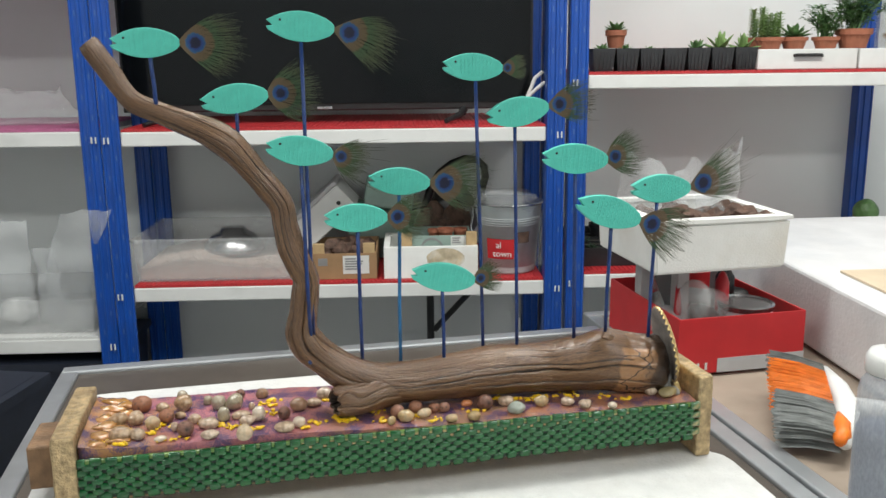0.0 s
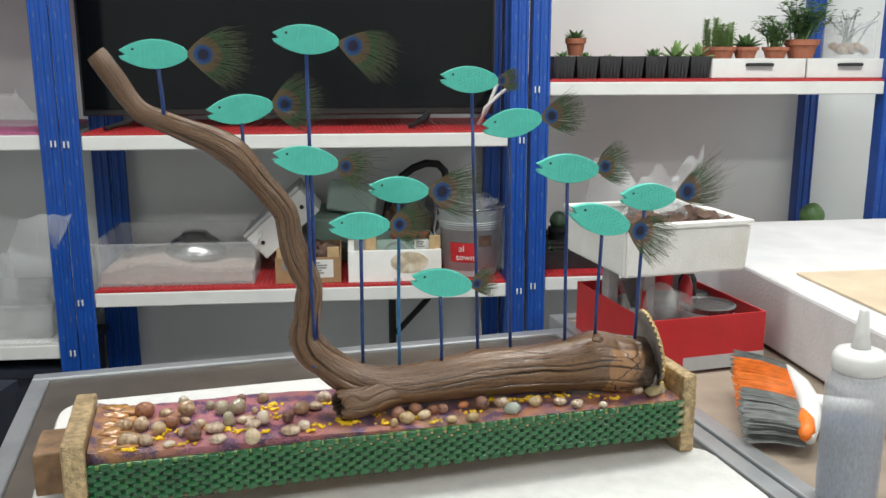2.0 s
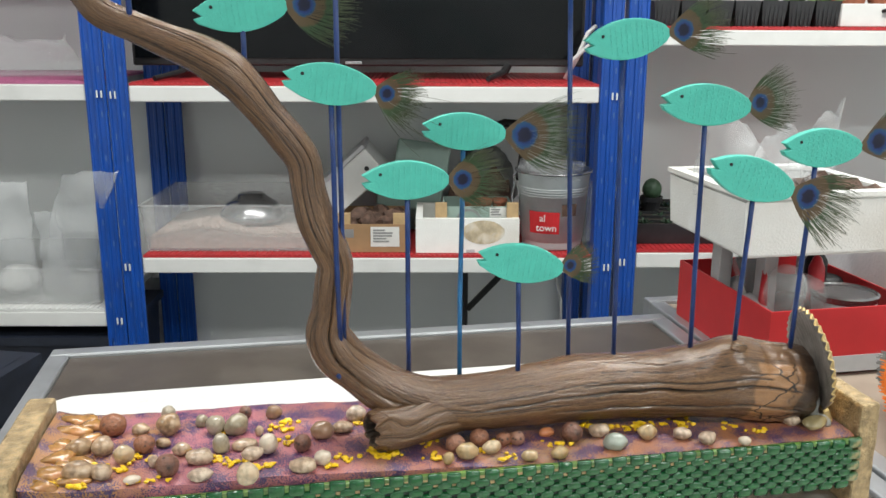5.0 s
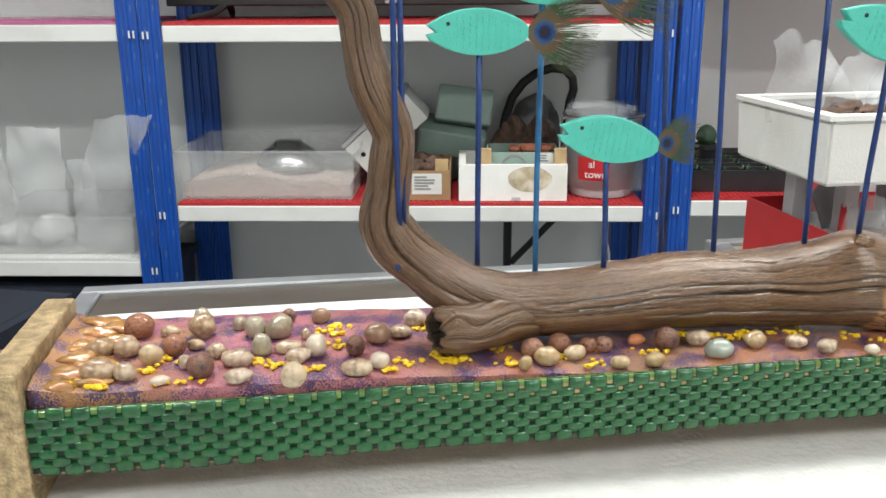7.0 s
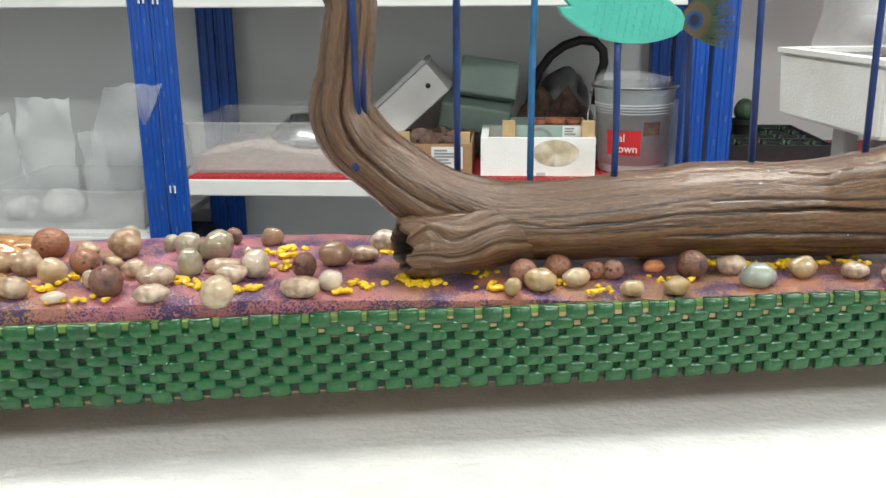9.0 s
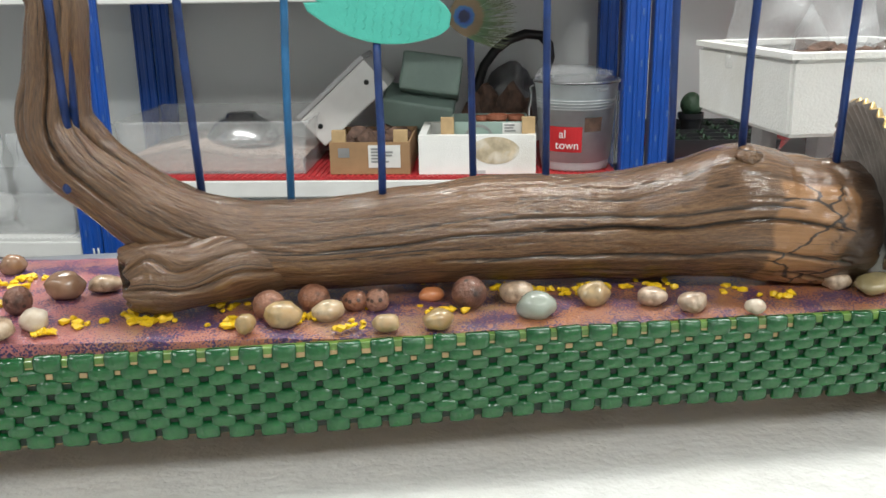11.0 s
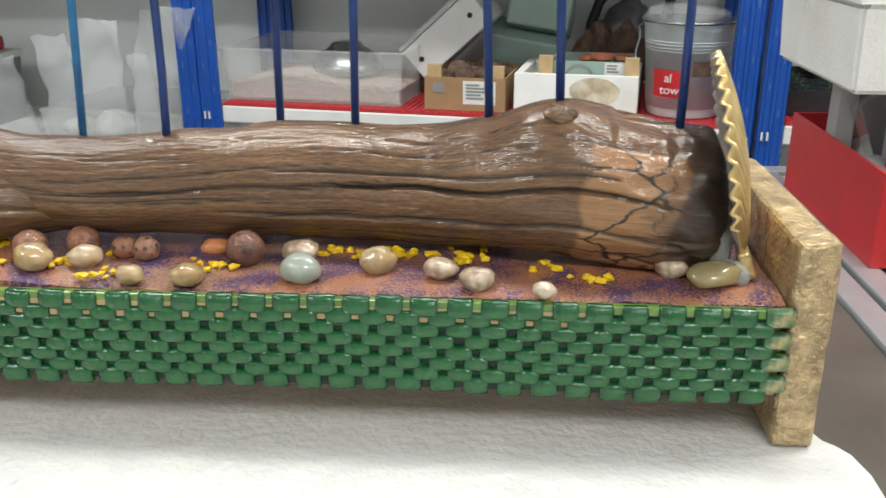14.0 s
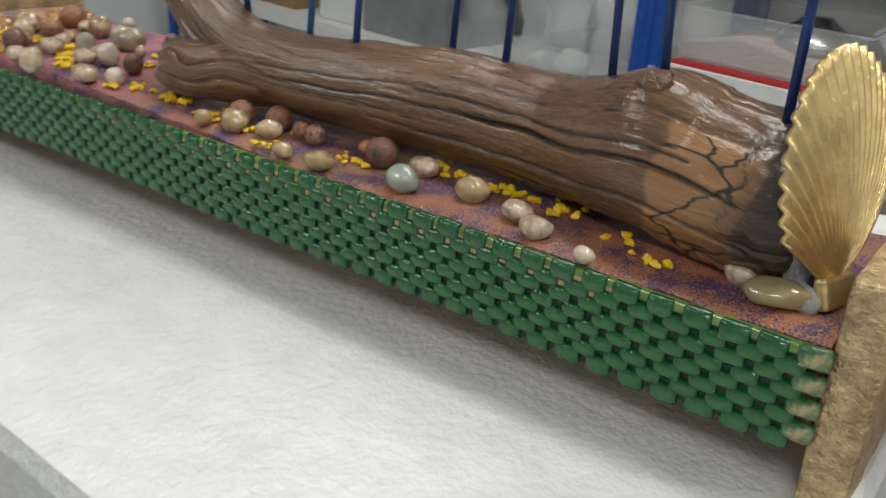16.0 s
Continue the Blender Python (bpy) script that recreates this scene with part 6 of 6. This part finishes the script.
for k, (u, v) in enumerate(((1.78, 0.2), (1.86, 0.26), (1.93, 0.2))):
    r = root("seed_tray", shelf(u, v, RLOW), "low black tray of green seedlings", "seed tray", "seedling trays")
    part("tray", tray(B(), -0.05, -0.05, 0, 0.05, 0.05, 0.055, 0.003, 0.004), M_POT, r)
    bm = B()
    for q in range(9):
        succulent(bm, -0.03 + 0.03 * (q % 3), -0.03 + 0.03 * (q // 3), 0.045, 0.022, 9, q + k * 9)
    part("foliage", bm, M_LEAF if k else M_LEAFD, r)
potted(2.03, 0.26, RLOW, 0.04, 0.07, "cactus", 12, leafm=M_LEAF, label="round green cactus in a terracotta pot")

# ---- big polystyrene block and plywood on the side table ----
BLK = pose(0.965, 1.36, 0.7505, 0, 0, -8)
bm = box(B(), 0, -0.62, 0, 0.72, 0.50, 0.128, 0.006)
tagged(part("polystyrene_block", bm, M_BLOCK, m=BLK), "large white painted polystyrene block on the side table", "polystyrene block")
tagged(part("plywood_sheet", box(B(), 0.06, -0.40, 0.1285, 0.62, -0.02, 0.133, 0.0008), M_PLY, m=BLK @ pose(0, 0, 0, 0, 0, 0)), "thin pale plywood sheet lying on the block", "plywood")

# ---- red box with tools, polystyrene box above ----
r = root("red_box", pose(0.668, 1.24, 0.7505), "open red cardboard box with grey lower band", "box")
part("body", tray(B(), 0, 0, 0, 0.227, 0.28, 0.094, 0.003), M_REDC, r)
part("band", box(B(), 0.07, -0.0012, 0.0, 0.2275, -0.0004, 0.024), M_GREYC, r, "grey printed band")
for k in range(3):
    part("print_bar", box(B(), 0.02 + 0.014 * k, -0.001, 0.006, 0.024 + 0.014 * k, -0.0003, 0.018), M_WHITEB, r)


def in_box(name, bm, material, label, cat, m, smooth=False):
    tagged(part(name, bm, material, m=m, smooth=smooth), label, cat)


RB = pose(0.668, 1.24, 0.7545)
in_box("plastic_cup", lathe(B(), [(0.0, 0), (0.026, 0), (0.033, 0.05), (0.037, 0.052), (0.037, 0.058), (0.0, 0.058)], 24), M_MILK, "clear plastic cup with lid lying among tools", "cup", RB @ pose(0.10, 0.06, 0.09, 0, -75, 12), True)
r = root("paint_tin", RB @ pose(0.158, 0.07, 0.0), "metal paint tin with silver lid in the red box", "tin")
part("can", lathe(B(), [(0.0, 0), (0.045, 0), (0.045, 0.0805), (0.0, 0.0805)], 30), M_ZINC, r)
part("lid", lathe(B(), [(0.0, 0.081), (0.046, 0.081), (0.048, 0.09), (0.044, 0.092), (0.042, 0.089), (0.0, 0.089)], 30), M_CHROME, r)
in_box("paint_tube", lathe(B(), [(0.0, 0), (0.012, 0), (0.012, 0.09), (0.006, 0.105), (0.0, 0.11)], 16), M_REDP, "red plastic paint tube standing in the box", "paint tube", RB @ pose(0.125, 0.09, 0.03, -10, 5, 0), True)
in_box("glue_bottle", lathe(B(), [(0.0, 0), (0.017, 0), (0.017, 0.11), (0.008, 0.125), (0.008, 0.14), (0.0, 0.14)], 16), M_BLACK, "dark bottle standing in the red box", "bottle", RB @ pose(0.175, 0.17, 0.0), True)
in_box("paint_brush", tube(B(), [(0.0, 0, 0), (0.0, 0.0, 0.11), (0.0, 0, 0.17)], [0.005, 0.006, 0.003], 8), M_WOODB, "wooden paint brush leaning in the red box", "brush", RB @ pose(0.075, 0.23, 0.0, 12, -20, 0))
in_box("tool_packet", box(B(), -0.03, -0.002, 0, 0.03, 0.002, 0.13, 0.001), M_CLEARF, "clear packet of small tools", "packet", RB @ pose(0.09, 0.16, 0.02, -8, -24, 30))
in_box("tool_card", box(B(), -0.024, -0.001, 0, 0.024, 0.001, 0.12, 0.0005), M_BLACK, "dark backing card of a tool packet", "card", RB @ pose(0.095, 0.17, 0.025, -8, -24, 30))
in_box("red_pliers", tube(B(), [(0, 0, 0), (0.01, 0, 0.05), (0.0, 0, 0.11)], [0.006, 0.008, 0.004], 8), M_REDP, "red-handled pliers in the red box", "pliers", RB @ pose(0.03, 0.10, 0.01, -6, 12, 0), True)
for k in range(6):
    in_box("paper_scrap", lump(B(), 0, 0, 0, 0.034, 0.03, 0.02, k + 50, 0.5, 2), (M_GREYC, M_LABEL, M_BLACK)[k % 3], "crumpled scrap of packaging in the red box", "packaging", RB @ pose(0.04 + 0.034 * k, 0.12 + 0.07 * (k % 2), 0.055 + 0.01 * (k % 2)), True)
for k, (x, y) in enumerate(((0.06, 0.12), (0.10, 0.2), (0.185, 0.21), (0.02, 0.18))):
    in_box("carton_prop", box(B(), -0.011, -0.013, 0, 0.011, 0.013, 0.158, 0.002), (M_GREYC, M_BLACK, M_LABEL, M_GREYC)[k], "small carton standing in the red box", "carton", RB @ pose(x, y, 0.0))
r = root("polystyrene_box", pose(0.636, 1.268, 0.913), "white polystyrene box holding bark in clear bags", "box")
bm = tray(B(), 0, 0, 0, 0.232, 0.235, 0.082, 0.014, 0.004)
bmesh.ops.bevel(bm, geom=bm.edges[:], offset=0.004, segments=2, affect="EDGES")
part("body", bm, M_STYRO2, r)
bm = B()
for x0, y0, x1, y1 in ((-0.006, -0.006, 0.238, 0.014), (-0.006, 0.221, 0.238, 0.241), (-0.006, 0.0142, 0.014, 0.2208), (0.218, 0.0142, 0.238, 0.2208)):
    box(bm, x0, y0, 0.0825, x1, y1, 0.089)
part("lip", bm, M_STYRO2, r)
bm = B()
for k in range(26):
    lump(bm, 0.03 + 0.034 * (k % 6), 0.035 + 0.04 * (k // 6), 0.054 + 0.010 * ((k * 7) % 3), 0.02, 0.02, 0.018, k + 70, 0.6, 2)
tagged(part("bark_pieces", bm, M_BARK, m=pose(0.636, 1.268, 0.913)), "brown bark pieces filling the polystyrene box", "bark", kind="stuff")
for k, (x, w, h, lean) in enumerate(((0.06, 0.13, 0.11, -0.03), (0.125, 0.12, 0.09, 0.02), (0.19, 0.08, 0.12, 0.02))):
    tagged(part("plastic_bag", film(B(), w, h, 60 + k, 0.03, taper=0.35, lean=lean, thick=0.03), M_CLEARF, m=pose(0.636 + x, 1.268 + 0.15, 0.975), smooth=True), "crumpled clear plastic bag sticking out of the box", "plastic bag", "bags of bark")

# ---- broom head ----
r = root("broom_head", pose(0.75, 1.03, 0.7505), "white and orange broom head with grey and orange bristles", "broom head")
inv = r.matrix_basis.inverted()
SA, SB = Vector((0.726, 0.908, 0.776)), Vector((0.807, 1.067, 0.806))
TA, TB = Vector((0.673, 0.960, 0.760)), Vector((0.779, 1.156, 0.784))
for name, lo, hi, material in (("grey_bristles", 0.0, 0.42, M_BR_G), ("orange_bristles", 0.42, 0.88, M_BR_O), ("grey_bristles", 0.88, 1.0, M_BR_G)):
    bm = B()
    rnd = random.Random(int(lo * 100) + 3)
    for k in range(int(1500 * (hi - lo))):
        t = rnd.uniform(lo, hi)
        lay = rnd.uniform(-0.5, 0.5)
        a = SA.lerp(SB, t) + Vector((0, 0, lay * 0.03))
        b = TA.lerp(TB, t) + Vector((rnd.uniform(-0.006, 0.006), rnd.uniform(-0.006, 0.006), lay * 0.038 + 0.012 + rnd.uniform(-0.003, 0.003)))
        b.z = max(b.z, 0.752)
        a.z = max(a.z, 0.752)
        mid = a.lerp(b, 0.5) + Vector((0, 0, 0.003))
        w = Vector((0, 0.0008, 0.0006))
        va = [bm.verts.new(p + o) for p in (a, mid, b) for o in (w, -w)]
        bm.faces.new((va[0], va[1], va[3], va[2]))
        bm.faces.new((va[2], va[3], va[5], va[4]))
    tagged(part(name, bm, material, r, m=inv), kind="stuff")
bm = B()
d = SB - SA
pts = [SA - d * 0.03 + Vector((0.004, 0, 0)), SA + d * 0.25 + Vector((0.012, -0.006, 0)), SA + d * 0.5 + Vector((0.017, -0.008, 0)), SA + d * 0.75 + Vector((0.013, -0.006, 0)), SB + d * 0.03 + Vector((0.004, 0, 0))]
part("spine", tube(bm, pts, [0.008, 0.0155, 0.017, 0.0155, 0.008], 12), M_PWHITE, r, "white plastic spine", smooth=True, m=inv)
part("trim", tube(B(), [SA + d * k + Vector((-0.004 + o, 0.002 - o, 0.006)) for k, o in ((-0.06, 0.0), (0.04, 0.004), (0.18, 0.006), (0.32, 0.006))], [0.006, 0.0115, 0.0125, 0.006], 12), M_BR_O, r, "orange plastic trim", smooth=True, m=inv)
c = SA.lerp(SB, 0.5) + Vector((0.02, -0.01, 0))
part("socket", tube(B(), [c, c + Vector((0.05, -0.022, -0.002)), c + Vector((0.075, -0.033, -0.004))], [0.014, 0.012, 0.012], 14), M_PWHITE, r, "white handle socket", smooth=True, m=inv)


# ---- squeeze bottles ----
def squeeze(x, y, liq, label, level):
    r = root("squeeze_bottle", pose(x, y, 0.7505), label, "bottle", "squeeze bottles")
    part("bottle", lathe(B(), [(0.030, 0), (0.034, 0.0045), (0.035, 0.0224), (0.035, 0.14), (0.033, 0.1512), (0.028, 0.1602), (0.028, 0.1646)], 32), M_BOTTLE, r, smooth=True)
    part("liquid", lathe(B(), [(0.029, 0.0022), (0.033, 0.0067), (0.0335, level), (0.0, level)], 32), liq, r, smooth=False)
    part("cap", lathe(B(), [(0.0295, 0.1652), (0.0305, 0.1669), (0.030, 0.1826), (0.026, 0.1893), (0.012, 0.1926)], 32), M_PWHITE, r, "white screw cap", smooth=True)
    part("nozzle", lathe(B(), [(0.011, 0.1932), (0.008, 0.2128), (0.0055, 0.2374), (0.004, 0.2397)], 20), M_PWHITE, r, "white tapered nozzle", smooth=True)


squeeze(0.694, 0.792, M_LIQ, "translucent squeeze bottle half filled with blue-grey liquid", 0.098)
squeeze(0.83, 0.76, M_PINKL, "translucent squeeze bottle with pink liquid", 0.07)

# ---- green beads of the front mat ----
bm = B()
na = 24
rings = []
# a square foot that meets its neighbours, and an oval cap that overhangs it
for y, kx, kz, ex in ((0.0010, 0.98, 1.06, 0.22), (-0.0007, 0.98, 1.06, 0.22), (-0.0011, 0.98, 1.0, 0.4), (-0.0016, 0.96, 0.94, 0.6), (-0.0021, 0.84, 0.78, 0.8), (-0.0025, 0.58, 0.5, 0.95), (-0.0026, 0.2, 0.18, 1.0)):
    ring = []
    for i in range(na):
        a = 2 * math.pi * (i + 0.5) / na
        cx, cz = math.copysign(abs(math.cos(a)) ** ex, math.cos(a)), math.copysign(abs(math.sin(a)) ** ex, math.sin(a))
        ring.append(bm.verts.new((cx * 0.0050 * kx, y, cz * 0.0030 * kz)))
    rings.append(ring)
for a, b in zip(rings, rings[1:]):
    for i in range(na):
        bm.faces.new((a[i], a[(i + 1) % na], b[(i + 1) % na], b[i]))
bm.faces.new(rings[-1])
bmesh.ops.recalc_face_normals(bm, faces=bm.faces)
BEAD = bpy.data.meshes.new("bead")
bm.to_mesh(BEAD)
bm.free()
BEAD.materials.append(M_GREEN)
BEAD.polygons.foreach_set("use_smooth", [True] * len(BEAD.polygons))
GILT = BEAD.copy()
GILT.materials[0] = mat("gilded_green", (0.02, 0.1, 0.03), 0.3, var=0.4, scale=110, bump=0.4, coat=0.6, dirt=(0.5, 0.36, 0.18), dirt_amt=1.0, dirt_scale=150)
tpart("edge_strip", sloped(box(B(), 0.03, 0.7044, 0.9315, 0.34, 0.7049, 0.9385)), M_WOODB, label="bare pine edge behind the beads")
tpart("glaze_edge", sloped(box(B(), BX0, 0.7046, 0.9378, BX1 + 0.0004, 0.7084, 0.9412, 0.0005)), M_GLAZE, label="thin yellow-green glaze along the top edge")
COLS, ROWS_N = 45, 8
PX = (0.4135 + 0.1450) / COLS
rb = random.Random(4)
far = B()
for j in range(ROWS_N):
    for i in range(COLS):
        x = -0.1425 + (i + 0.25 + (0.5 if j % 2 else 0)) * PX
        z = 0.9385 + mat_rise(x) - j * 0.0043 + 0.0006 * math.sin(x * 30)
        m = pose(x + rb.uniform(-0.0003, 0.0003), 0.7052, z + rb.uniform(-0.0003, 0.0003), rb.uniform(-4, 4), rb.uniform(-3, 3), 0) @ Matrix.Diagonal((rb.uniform(0.94, 1.04), 1, 1.15 if j in (0, ROWS_N - 1) else 1, 1))
        if x > 0.4108:
            continue
        if x < -0.045:
            n0 = len(far.verts)
            far.from_mesh(BEAD)
            far.verts.ensure_lookup_table()
            bmesh.ops.transform(far, matrix=m, verts=far.verts[n0:])
            continue
        ob = new("bead", GILT if x > 0.403 else BEAD)
        ob.parent = part_front
        ob.matrix_basis = m
ob = part("bead_mat", far, M_GREEN, part_front, smooth=True)
tagged(ob, kind="stuff")
